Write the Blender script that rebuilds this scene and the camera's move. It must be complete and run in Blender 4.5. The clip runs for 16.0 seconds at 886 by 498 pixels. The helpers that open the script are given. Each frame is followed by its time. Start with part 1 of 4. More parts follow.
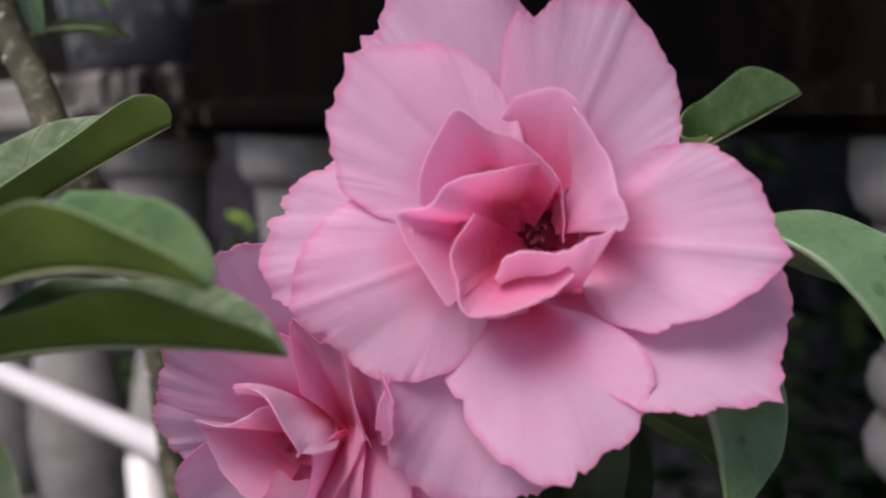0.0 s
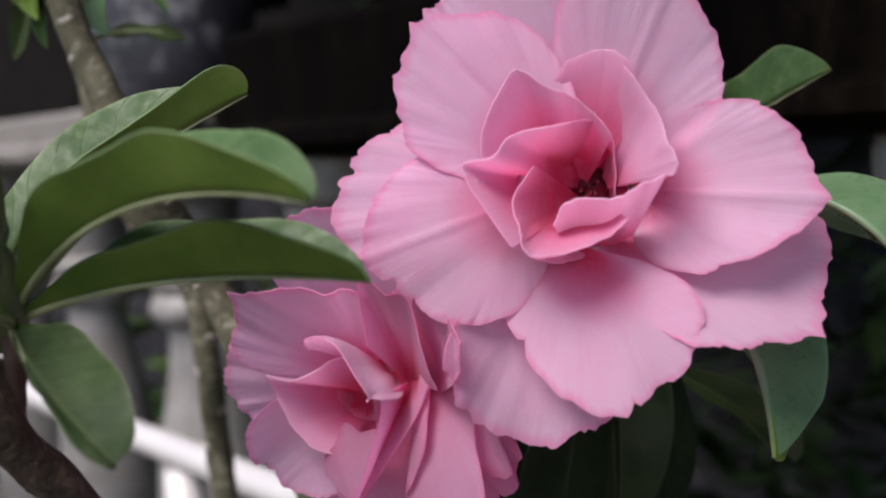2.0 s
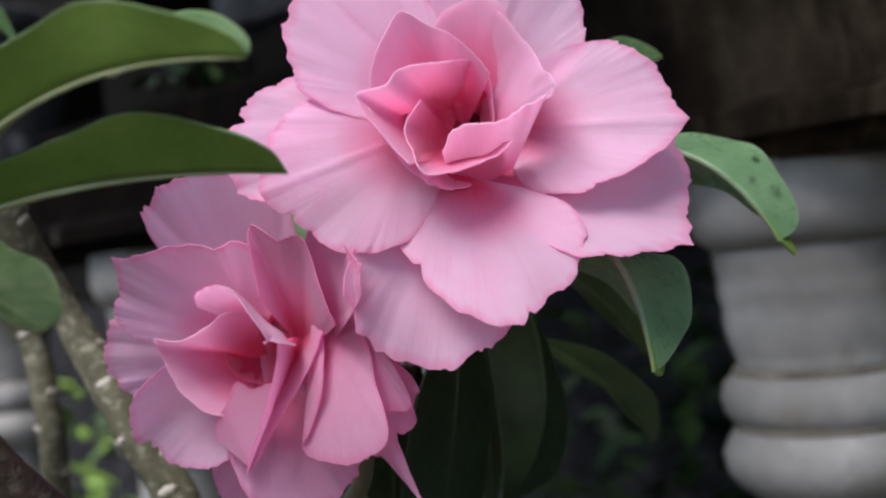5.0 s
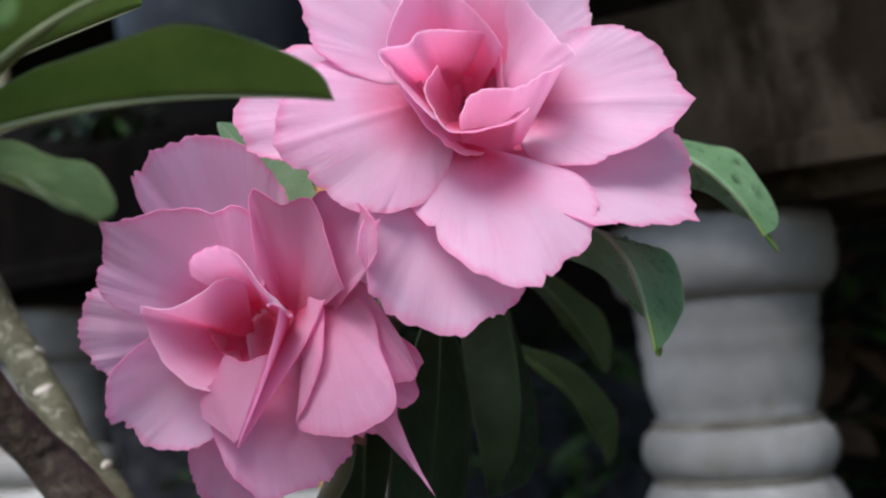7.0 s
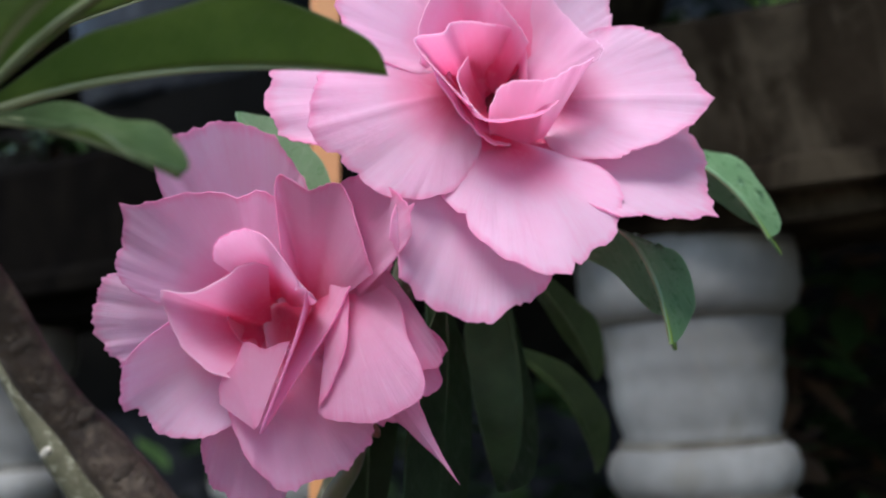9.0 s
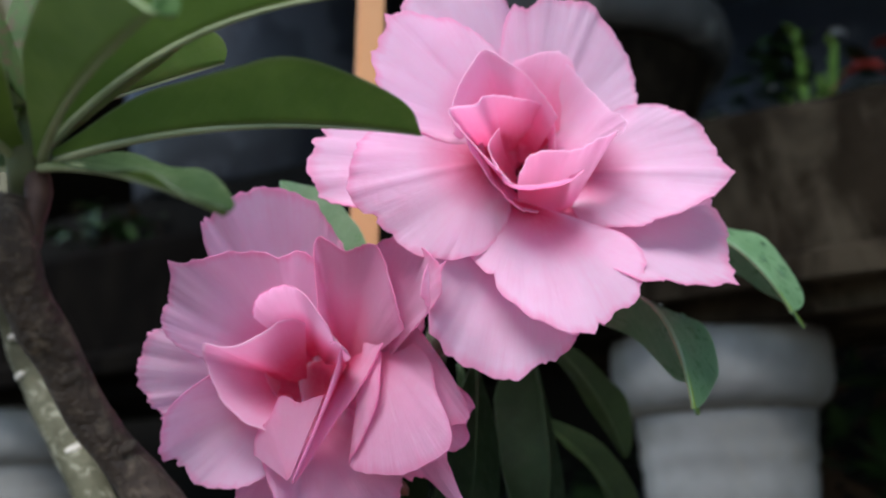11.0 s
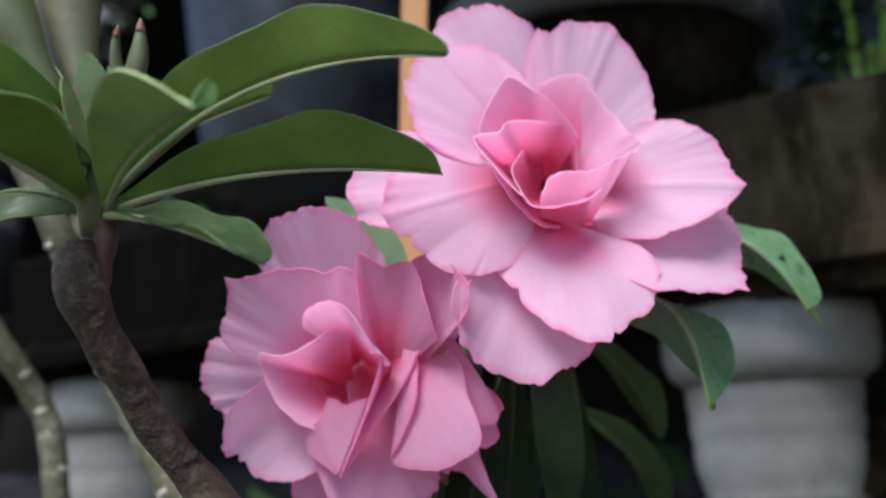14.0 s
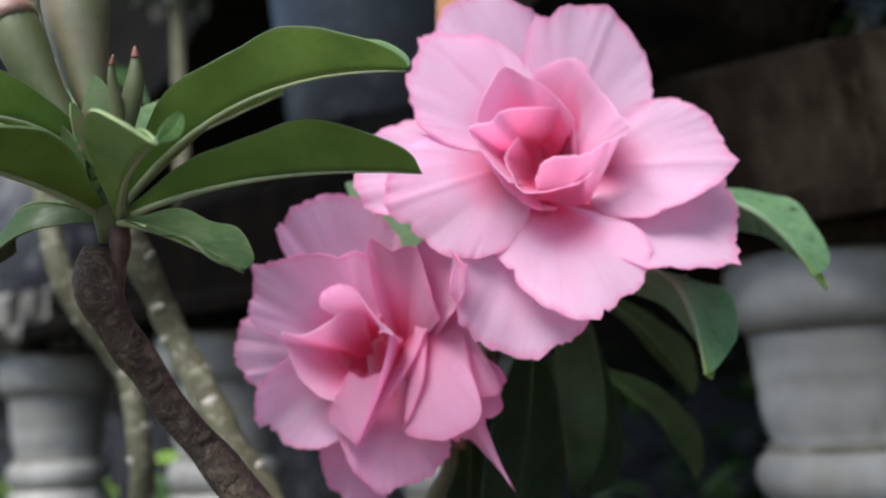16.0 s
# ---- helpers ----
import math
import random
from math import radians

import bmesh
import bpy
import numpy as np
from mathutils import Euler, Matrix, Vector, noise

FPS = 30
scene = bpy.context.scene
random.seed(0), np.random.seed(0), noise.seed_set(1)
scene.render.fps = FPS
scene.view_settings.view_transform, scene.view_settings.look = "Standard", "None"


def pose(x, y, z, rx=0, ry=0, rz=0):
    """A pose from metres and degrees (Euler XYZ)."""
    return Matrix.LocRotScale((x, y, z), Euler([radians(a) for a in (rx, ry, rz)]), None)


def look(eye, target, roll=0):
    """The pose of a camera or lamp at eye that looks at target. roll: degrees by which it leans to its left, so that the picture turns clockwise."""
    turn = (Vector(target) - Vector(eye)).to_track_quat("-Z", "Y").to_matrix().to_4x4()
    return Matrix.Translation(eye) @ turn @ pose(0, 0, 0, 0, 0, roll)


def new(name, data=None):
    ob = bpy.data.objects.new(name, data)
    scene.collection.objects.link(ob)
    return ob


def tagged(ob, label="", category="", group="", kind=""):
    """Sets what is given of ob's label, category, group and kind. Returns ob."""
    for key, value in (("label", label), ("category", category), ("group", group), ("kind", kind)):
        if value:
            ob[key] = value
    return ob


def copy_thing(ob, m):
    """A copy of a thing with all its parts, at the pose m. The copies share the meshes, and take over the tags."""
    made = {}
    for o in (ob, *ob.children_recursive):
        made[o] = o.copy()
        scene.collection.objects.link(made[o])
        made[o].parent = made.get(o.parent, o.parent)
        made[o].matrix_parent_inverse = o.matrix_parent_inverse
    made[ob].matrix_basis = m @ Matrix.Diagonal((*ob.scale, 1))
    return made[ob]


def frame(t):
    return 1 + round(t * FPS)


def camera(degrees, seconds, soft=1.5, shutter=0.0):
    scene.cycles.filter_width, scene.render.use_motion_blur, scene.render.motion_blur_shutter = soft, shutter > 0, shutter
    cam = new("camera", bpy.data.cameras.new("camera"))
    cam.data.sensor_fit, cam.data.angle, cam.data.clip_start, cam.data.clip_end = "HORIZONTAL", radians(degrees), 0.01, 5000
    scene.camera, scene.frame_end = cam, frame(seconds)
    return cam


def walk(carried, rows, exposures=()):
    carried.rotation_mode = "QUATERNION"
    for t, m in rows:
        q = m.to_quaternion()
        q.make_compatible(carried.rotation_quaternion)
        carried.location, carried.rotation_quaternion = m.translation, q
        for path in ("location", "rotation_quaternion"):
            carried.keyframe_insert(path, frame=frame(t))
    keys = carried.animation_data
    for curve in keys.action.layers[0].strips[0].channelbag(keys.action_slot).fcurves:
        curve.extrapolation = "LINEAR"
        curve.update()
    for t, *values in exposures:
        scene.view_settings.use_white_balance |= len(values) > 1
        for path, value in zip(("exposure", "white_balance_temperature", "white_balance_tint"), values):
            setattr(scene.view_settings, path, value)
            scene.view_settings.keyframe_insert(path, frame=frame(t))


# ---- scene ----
cam = camera(43.4, 16.0, soft=2.2)
PATH = [
    (0, (0.02214, -0.01108, 1.00313), (-0.2048, 1.9556, 0.7188), -2.83),
    (0.5, (0.01829, -0.01988, 1.00302), (-0.2367, 1.9470, 0.7457), -3.61),
    (1, (0.01356, -0.02325, 1.00115), (-0.2475, 1.9429, 0.7441), -3.25),
    (1.5, (0.01450, -0.02517, 0.99553), (-0.2523, 1.9420, 0.7528), -3.40),
    (2, (0.01512, -0.02774, 0.98959), (-0.2380, 1.9452, 0.7811), -3.58),
    (2.5, (0.01937, -0.03064, 0.98152), (-0.2139, 1.9480, 0.8065), -3.69),
    (3, (0.01990, -0.03097, 0.97789), (-0.1772, 1.9532, 0.8217), -4.37),
    (3.5, (0.01389, -0.03471, 0.97372), (-0.1269, 1.9569, 0.8561), -4.59),
    (4, (0.00923, -0.03582, 0.96514), (-0.0099, 1.9623, 0.8807), -4.48),
    (4.5, (0.00275, -0.03995, 0.95869), (0.0580, 1.9590, 0.9255), -5.18),
    (7, (-0.03373, -0.03189, 0.92715), (0.3433, 1.9219, 1.1281), -4.34),
    (7.5, (-0.04377, -0.02906, 0.92524), (0.3971, 1.9092, 1.1464), -3.69),
    (8, (-0.05286, -0.02521, 0.92162), (0.4617, 1.8931, 1.1567), -3.91),
    (10.5, (-0.05149, -0.03485, 0.91173), (0.4011, 1.8743, 1.2996), -2.57),
    (11, (-0.05269, -0.03653, 0.90748), (0.3787, 1.8617, 1.3665), -2.20),
    (11.5, (-0.05044, -0.04144, 0.91034), (0.3464, 1.8556, 1.4039), -1.79),
    (12, (-0.05234, -0.04338, 0.90872), (0.3179, 1.8558, 1.4146), -1.79),
    (12.5, (-0.05318, -0.04580, 0.91045), (0.3017, 1.8694, 1.3644), -1.96),
    (13, (-0.05407, -0.04985, 0.91450), (0.2815, 1.8801, 1.3180), -2.40),
    (13.5, (-0.05285, -0.05380, 0.91647), (0.2744, 1.8826, 1.2948), -2.54),
    (14, (-0.04765, -0.06071, 0.91626), (0.2543, 1.8801, 1.2931), -2.55),
    (14.5, (-0.03225, -0.06935, 0.91608), (0.1894, 1.8847, 1.2803), -2.48),
    (15, (-0.03215, -0.07411, 0.91958), (0.1379, 1.8934, 1.2361), -2.69),
    (15.5, (-0.02710, -0.08081, 0.92472), (0.0856, 1.8951, 1.2132), -3.34),
    (16, (-0.02289, -0.08004, 0.92413), (0.0639, 1.9003, 1.1898), -3.31),
]
walk(cam, [(t, look(eye, target, roll)) for t, eye, target, roll in PATH],
     exposures=[(0, -0.12, 6900, 20), (3, 0.05, 6750, 13), (7, 0.30, 6350, 8), (11, 0.41, 6180, 4), (13, 0.41, 6180, 4), (16, 0.48, 6450, 5)])
cam.data.dof.use_dof = True
cam.data.dof.focus_distance = 0.212
cam.data.dof.aperture_fstop = 14.0

# ---- world and light ----
SUN_EL, SUN_AZ = 57.0, 215.0
world = bpy.data.worlds.new("sky")
scene.world = world
world.use_nodes = True
wn = world.node_tree
sky = wn.nodes.new("ShaderNodeTexSky")
sky.sky_type = "NISHITA"
sky.sun_disc = False
sky.sun_elevation, sky.sun_rotation = radians(SUN_EL), radians(SUN_AZ)
bg = wn.nodes["Background"]
bg.inputs["Strength"].default_value = 0.17
wn.links.new(sky.outputs[0], bg.inputs["Color"])
sun = new("sun", bpy.data.lights.new("sun", "SUN"))
sun.data.energy, sun.data.angle, sun.data.color = 5.0, radians(36), (1.0, 0.97, 0.985)
az, el = radians(SUN_AZ), radians(SUN_EL)
sun.matrix_world = look((math.sin(az) * math.cos(el) * 5, math.cos(az) * math.cos(el) * 5, math.sin(el) * 5), (0, 0, 0))


# ---- materials ----
class Mat:
    """A small builder of node materials."""

    def __init__(self, name):
        self.m = bpy.data.materials.new(name)
        self.m.use_nodes = True
        self.t = self.m.node_tree
        self.p = self.t.nodes["Principled BSDF"]
        self.out = self.t.nodes["Material Output"]

    def node(self, kind, **inputs):
        n = self.t.nodes.new("ShaderNode" + kind)
        for k, v in inputs.items():
            self.put(n, k, v)
        return n

    def put(self, n, key, v):
        s = n.inputs[int(key[1:])] if key[0] == "i" and key[1:].isdigit() else n.inputs[key.replace("_", " ")]
        if isinstance(v, bpy.types.NodeSocket):
            self.t.links.new(v, s)
        else:
            s.default_value = v

    def coords(self, which="Object"):
        return self.node("TexCoord").outputs[which]

    def mapped(self, vec, scale=(1, 1, 1), loc=(0, 0, 0)):
        return self.node("Mapping", Vector=vec, Scale=scale, Location=loc).outputs[0]

    def noise(self, vec, scale, detail=4.0, rough=0.55, distort=0.0):
        return self.node("TexNoise", Vector=vec, Scale=scale, Detail=detail, Roughness=rough, Distortion=distort).outputs["Fac"]

    def ramp(self, fac, *stops):
        n = self.node("ValToRGB", Fac=fac)
        e = n.color_ramp.elements
        while len(e) < len(stops):
            e.new(0.5)
        for el_, (pos, col) in zip(e, stops):
            el_.position = pos
            el_.color = (*col, 1) if not isinstance(col, (int, float)) else (col, col, col, 1)
        return n.outputs["Color"]

    def mix(self, fac, a, b, blend="MIX"):
        n = self.t.nodes.new("ShaderNodeMix")
        n.data_type, n.blend_type = "RGBA", blend
        for i, v in ((0, fac), (6, a), (7, b)):
            if isinstance(v, bpy.types.NodeSocket):
                self.t.links.new(v, n.inputs[i])
            else:
                n.inputs[i].default_value = (*v, 1) if isinstance(v, tuple) and len(v) == 3 else v
        return n.outputs[2]

    def maths(self, op, a, b=0.0, c=0.0):
        n = self.t.nodes.new("ShaderNodeMath")
        n.operation = op
        for i, v in enumerate((a, b, c)):
            if isinstance(v, bpy.types.NodeSocket):
                self.t.links.new(v, n.inputs[i])
            else:
                n.inputs[i].default_value = v
        return n.outputs[0]

    def bump(self, height, strength, dist):
        self.put(self.p, "Normal", self.node("Bump", Height=height, Strength=strength, Distance=dist).outputs[0])

    def set(self, **kw):
        for k, v in kw.items():
            self.put(self.p, k, (*v, 1) if isinstance(v, tuple) and len(v) == 3 else v)
        return self

    def translucent(self, colour, amount):
        tr = self.node("BsdfTranslucent", Color=colour)
        mx = self.node("MixShader", Fac=amount)
        self.t.links.new(self.p.outputs[0], mx.inputs[1])
        self.t.links.new(tr.outputs[0], mx.inputs[2])
        self.t.links.new(mx.outputs[0], self.out.inputs["Surface"])
        return self


def petal_material(name, deep, mid, pale, rim, stops=(0.10, 0.36, 0.60)):
    m = Mat(name)
    uv = m.node("UVMap")
    uv.uv_map = "UVMap"
    sep = m.node("SeparateXYZ", Vector=uv.outputs[0])
    r, th = sep.outputs[0], sep.outputs[1]
    rnd = m.node("ObjectInfo").outputs["Random"]
    off = m.node("CombineXYZ", X=rnd, Y=m.maths("MULTIPLY", rnd, 7.3), Z=rnd).outputs[0]
    pos = m.node("VectorMath", i0=uv.outputs[0], i1=off).outputs[0]
    streak = m.noise(m.mapped(pos, (2.2, 26, 1)), 1.0, 5, 0.6, 0.4)
    fine = m.noise(m.mapped(pos, (5, 95, 1)), 1.0, 3, 0.5, 0.6)
    blotch = m.noise(m.coords(), 160.0, 4)
    rr = m.maths("ADD", r, m.maths("MULTIPLY", m.maths("SUBTRACT", streak, 0.5), 0.10))
    col = m.ramp(rr, (stops[0], deep), (stops[1], mid), (stops[2], pale), (0.95, pale), (1.0, rim))
    col = m.mix(m.ramp(blotch, (0.35, 0.0), (0.75, 0.22)), col, mid)
    col = m.mix(m.ramp(streak, (0.5, 0.0), (0.8, 0.22)), col, mid)
    col = m.mix(m.ramp(fine, (0.48, 0.0), (0.8, 0.15)), col, m.mix(0.5, mid, rim))
    fleck = m.noise(m.coords(), 620.0, 5, 0.65, 0.5)
    col = m.mix(m.ramp(fleck, (0.5, 0.0), (0.72, 0.16)), col, (0.96, 0.80, 0.90))
    vein = m.noise(m.mapped(pos, (3.0, 60, 1)), 1.0, 4, 0.6, 1.2)
    col = m.mix(m.maths("MULTIPLY", m.ramp(vein, (0.55, 0.0), (0.72, 0.26)), m.ramp(r, (0.3, 0.0), (0.6, 1.0))), col, (0.96, 0.82, 0.90))
    m.set(Base_Color=col, Roughness=0.55)
    m.p.inputs["Specular IOR Level"].default_value = 0.25
    m.p.inputs["Sheen Weight"].default_value = 0.15
    m.p.inputs["Sheen Roughness"].default_value = 0.6
    pleat = m.noise(m.mapped(pos, (1.2, 15, 1)), 1.0, 3, 0.5, 0.3)
    wrk = m.maths("ADD", m.maths("MULTIPLY", pleat, 0.4), m.maths("ADD", m.maths("MULTIPLY", streak, 0.4), m.maths("MULTIPLY", fine, 0.65)))
    crumple = m.noise(m.coords(), 170.0, 5, 0.55, 0.8)
    wrk = m.maths("ADD", wrk, m.maths("ADD", m.maths("MULTIPLY", crumple, 1.0), m.maths("MULTIPLY", fleck, 0.25)))
    m.bump(m.maths("MULTIPLY", wrk, m.maths("ADD", m.maths("POWER", r, 2.0), 0.25)), 0.45, 0.0006)
    m.translucent(m.mix(0.2, col, mid), 0.7)
    return m.m


PETAL = petal_material("petal_pink", (0.76, 0.06, 0.21), (0.90, 0.42, 0.63), (0.925, 0.71, 0.855), (0.90, 0.46, 0.67))
PETAL_IN = petal_material("petal_pink_inner", (0.86, 0.07, 0.23), (0.94, 0.36, 0.57), (0.94, 0.62, 0.79), (0.95, 0.74, 0.86), (0.24, 0.52, 0.84))
# deeper pink, which also puts the smaller flower's weaker light into the colour
PETAL_DIMMED = petal_material("petal_pink_dimmed", (0.76, 0.07, 0.24), (0.89, 0.38, 0.60), (0.90, 0.57, 0.75), (0.86, 0.40, 0.61))
PETAL_OUT = petal_material("petal_pink_outside", (0.78, 0.08, 0.25), (0.92, 0.45, 0.68), (0.93, 0.67, 0.82), (0.94, 0.73, 0.86), (0.06, 0.28, 0.52))
PETAL_LIP = petal_material("petal_pale_lip", (0.94, 0.66, 0.80), (0.94, 0.66, 0.80), (0.95, 0.72, 0.85), (0.95, 0.74, 0.86))


def leaf_material(name, a, b, vein, rough, under=False, shine=0.45):
    m = Mat(name)
    uv = m.node("UVMap")
    uv.uv_map = "UVMap"
    sep = m.node("SeparateXYZ", Vector=uv.outputs[0])
    u, v = sep.outputs[0], m.maths("ABSOLUTE", sep.outputs[1])
    n1 = m.noise(m.coords(), 90.0, 5)
    n2 = m.noise(m.coords(), 420.0, 3)
    col = m.mix(m.ramp(n1, (0.36, 0.0), (0.64, 1.0)), a, b)
    col = m.mix(m.ramp(m.noise(m.coords(), 300.0, 5, 0.7), (0.45, 0.0), (0.75, 0.45)), col, a)
    ph = m.maths("SUBTRACT", u, m.maths("MULTIPLY", v, 0.16))
    ph = m.maths("ADD", ph, m.maths("MULTIPLY", n1, 0.10))
    wave = m.maths("ABSOLUTE", m.maths("SINE", m.maths("MULTIPLY", ph, 42.0)))
    line = m.ramp(wave, (0.0, 1.0), (0.13, 0.0))
    # pale mottle: dust, plus wet highlights painted into the upper side
    dust_glints = m.noise(m.coords(), 240.0, 6, 0.7)
    col = m.mix(m.ramp(dust_glints, (0.5, 0.0), (0.72, 0.07 if under else 0.4)), col, vein)
    rib = m.ramp(v, (0.0, 1.0), (0.09, 0.0))
    rim = m.ramp(v, (0.93, 0.0), (1.0, 0.55))
    col = m.mix(m.maths("MULTIPLY", line, 0.09 if under else 0.26), col, vein)
    col = m.mix(m.maths("MULTIPLY", rib, 0.85), col, vein)
    col = m.mix(rim, col, vein)
    m.set(Base_Color=col, Roughness=m.ramp(m.noise(m.coords(), 210.0, 5, 0.65, 0.6), (0.36, rough - (0.08 if under else 0.2)), (0.62, rough + 0.1)))
    m.p.inputs["Specular IOR Level"].default_value = shine
    h = m.maths("ADD", m.maths("MULTIPLY", n2, 0.35), m.maths("MULTIPLY", line, -0.18 if not under else 0.1))
    m.bump(h, 0.4, 0.0008)
    m.translucent(m.mix(0.35, col, (0.16, 0.26, 0.04)), 0.27)
    return m.m


LEAF_TOP = leaf_material("leaf_top", (0.042, 0.098, 0.027), (0.075, 0.148, 0.046), (0.19, 0.28, 0.12), 0.5, shine=0.28)
LEAF_UNDER = leaf_material("leaf_underside", (0.125, 0.205, 0.036), (0.190, 0.285, 0.056), (0.29, 0.30, 0.17), 0.55, True, 0.2)
LEAF_PALE = leaf_material("young_leaf", (0.18, 0.29, 0.075), (0.245, 0.355, 0.105), (0.38, 0.42, 0.26), 0.5, True, 0.15)
LEAF_WET = leaf_material("waxy_leaf_top", (0.115, 0.225, 0.105), (0.165, 0.29, 0.145), (0.25, 0.37, 0.22), 0.4, shine=0.5)
# next two: leaf colours darkened to carry the shade below the flowers
LEAF_DARK = leaf_material("shaded_leaf", (0.014, 0.024, 0.010), (0.022, 0.038, 0.015), (0.04, 0.06, 0.028), 0.55, shine=0.2)
LEAF_SHADE = leaf_material("part_shaded_leaf", (0.030, 0.052, 0.016), (0.050, 0.078, 0.025), (0.09, 0.12, 0.05), 0.5, shine=0.25)
LEAF_MID = leaf_material("grey_green_leaf", (0.030, 0.056, 0.020), (0.050, 0.082, 0.031), (0.11, 0.14, 0.07), 0.55, shine=0.2)
LEAF_LIME = leaf_material("bright_leaf", (0.20, 0.34, 0.05), (0.27, 0.42, 0.08), (0.34, 0.46, 0.16), 0.4)


def solid(name, dark, light, scale, rough=0.7, bump=0.5, dist=0.002, spots=None, gloss=0.5):
    m = Mat(name)
    m.p.inputs["Specular IOR Level"].default_value = gloss
    c = m.coords()
    n1, n2 = m.noise(c, scale, 5), m.noise(c, scale * 7, 4)
    col = m.mix(m.ramp(n1, (0.3, 0.0), (0.72, 1.0)), dark, light)
    col = m.mix(m.ramp(n2, (0.35, 0.0), (0.75, 0.4)), col, dark)
    if spots:
        n3 = m.noise(c, scale * 2.3, 6, 0.65, 0.5)
        col = m.mix(m.ramp(n3, (0.52, 0.0), (0.62, 0.9)), col, spots)
    m.set(Base_Color=col, Roughness=rough)
    m.bump(m.maths("ADD", n1, m.maths("MULTIPLY", n2, 0.5)), bump, dist)
    return m.m


BARK = solid("brown_bark", (0.034, 0.021, 0.014), (0.082, 0.052, 0.036), 140, 0.65, 1.0, 0.0022, (0.125, 0.088, 0.060), gloss=0.35)
SHOOT = solid("reddish_shoot", (0.050, 0.024, 0.018), (0.105, 0.058, 0.045), 220, 0.6, 0.6, 0.0008, gloss=0.3)
BARK_GREY = solid("grey_green_bark", (0.050, 0.047, 0.027), (0.108, 0.102, 0.064), 120, 0.8, 0.5, 0.001, (0.18, 0.172, 0.125), gloss=0.25)
SCAR = solid("leaf_scar", (0.28, 0.25, 0.21), (0.48, 0.44, 0.38), 400, 0.8, 0.4, 0.0004)
KNOT = solid("brown_knot", (0.040, 0.027, 0.02), (0.085, 0.062, 0.047), 400, 0.85, 0.5, 0.0006, gloss=0.2)
GREEN_STEM = solid("green_stem", (0.06, 0.10, 0.03), (0.11, 0.16, 0.055), 200, 0.5, 0.3, 0.0005, (0.14, 0.09, 0.06))
MIDRIB = solid("pale_midrib", (0.22, 0.25, 0.12), (0.31, 0.33, 0.19), 200, 0.55, 0.3, 0.0004, gloss=0.25)
BUD = solid("bud_skin", (0.085, 0.100, 0.040), (0.165, 0.120, 0.085), 90, 0.5, 0.3, 0.0006)
BUD_GREEN = solid("green_bud_skin", (0.062, 0.082, 0.028), (0.115, 0.112, 0.052), 90, 0.5, 0.3, 0.0006)
RED_TIP = solid("red_bud_tip", (0.14, 0.045, 0.03), (0.22, 0.08, 0.055), 200, 0.5, 0.3, 0.0004)
BUD_TIP = solid("bud_tip", (0.17, 0.085, 0.065), (0.27, 0.15, 0.115), 150, 0.5, 0.3, 0.0006)
THROAT = solid("crimson_throat", (0.10, 0.004, 0.015), (0.30, 0.015, 0.045), 300, 0.6, 0.3, 0.0006)
STAMEN = solid("stamen", (0.10, 0.008, 0.015), (0.30, 0.03, 0.05), 500, 0.6, 0.4, 0.0005)
WHITE_PAINT = solid("weathered_white_paint", (0.145, 0.139, 0.13), (0.37, 0.359, 0.343), 14, 0.65, 0.35, 0.002, (0.19, 0.178, 0.158), gloss=0.3)


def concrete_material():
    """Mouldy concrete, blackened along x to stand in for shade, with worn whitewash left towards the open end."""
    m = Mat("mouldy_shaded_concrete")
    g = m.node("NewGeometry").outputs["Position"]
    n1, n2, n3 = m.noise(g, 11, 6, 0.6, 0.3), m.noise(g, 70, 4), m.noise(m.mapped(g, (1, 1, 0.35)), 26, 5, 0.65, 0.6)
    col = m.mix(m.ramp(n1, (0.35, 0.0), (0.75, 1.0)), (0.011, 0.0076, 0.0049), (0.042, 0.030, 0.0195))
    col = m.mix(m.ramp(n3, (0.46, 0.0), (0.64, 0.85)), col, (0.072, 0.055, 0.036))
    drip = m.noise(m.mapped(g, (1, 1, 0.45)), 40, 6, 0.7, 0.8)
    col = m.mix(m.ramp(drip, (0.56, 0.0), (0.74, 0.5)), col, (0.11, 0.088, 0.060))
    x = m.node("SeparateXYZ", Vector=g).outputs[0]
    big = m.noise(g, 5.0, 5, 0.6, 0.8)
    # near-black towards low x: shade put into the colour
    mould_shade = m.ramp(m.maths("ADD", m.maths("MULTIPLY", x, 1.6), m.maths("MULTIPLY", big, 0.9)), (0.54, 0.95), (0.86, 0.0))
    col = m.mix(mould_shade, col, (0.0019, 0.0016, 0.0015))
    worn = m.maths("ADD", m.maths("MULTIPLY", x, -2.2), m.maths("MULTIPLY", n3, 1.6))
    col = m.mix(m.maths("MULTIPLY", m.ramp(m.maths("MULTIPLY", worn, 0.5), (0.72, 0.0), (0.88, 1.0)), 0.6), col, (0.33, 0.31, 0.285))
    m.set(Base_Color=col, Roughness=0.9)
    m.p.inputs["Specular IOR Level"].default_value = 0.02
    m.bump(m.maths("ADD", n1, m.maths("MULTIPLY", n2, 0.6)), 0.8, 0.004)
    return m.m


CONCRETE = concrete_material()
DIRT = solid("mud_stain", (0.09, 0.078, 0.06), (0.22, 0.20, 0.165), 60, 0.95, 0.6, 0.002, gloss=0.1)
PVC = solid("white_pvc", (0.50, 0.48, 0.465), (0.60, 0.58, 0.565), 12, 0.35, 0.1, 0.001)
BLACK_PLASTIC = solid("black_plastic", (0.010, 0.011, 0.015), (0.03, 0.032, 0.042), 10, 0.42, 0.3, 0.003, (0.055, 0.057, 0.07), gloss=0.3)
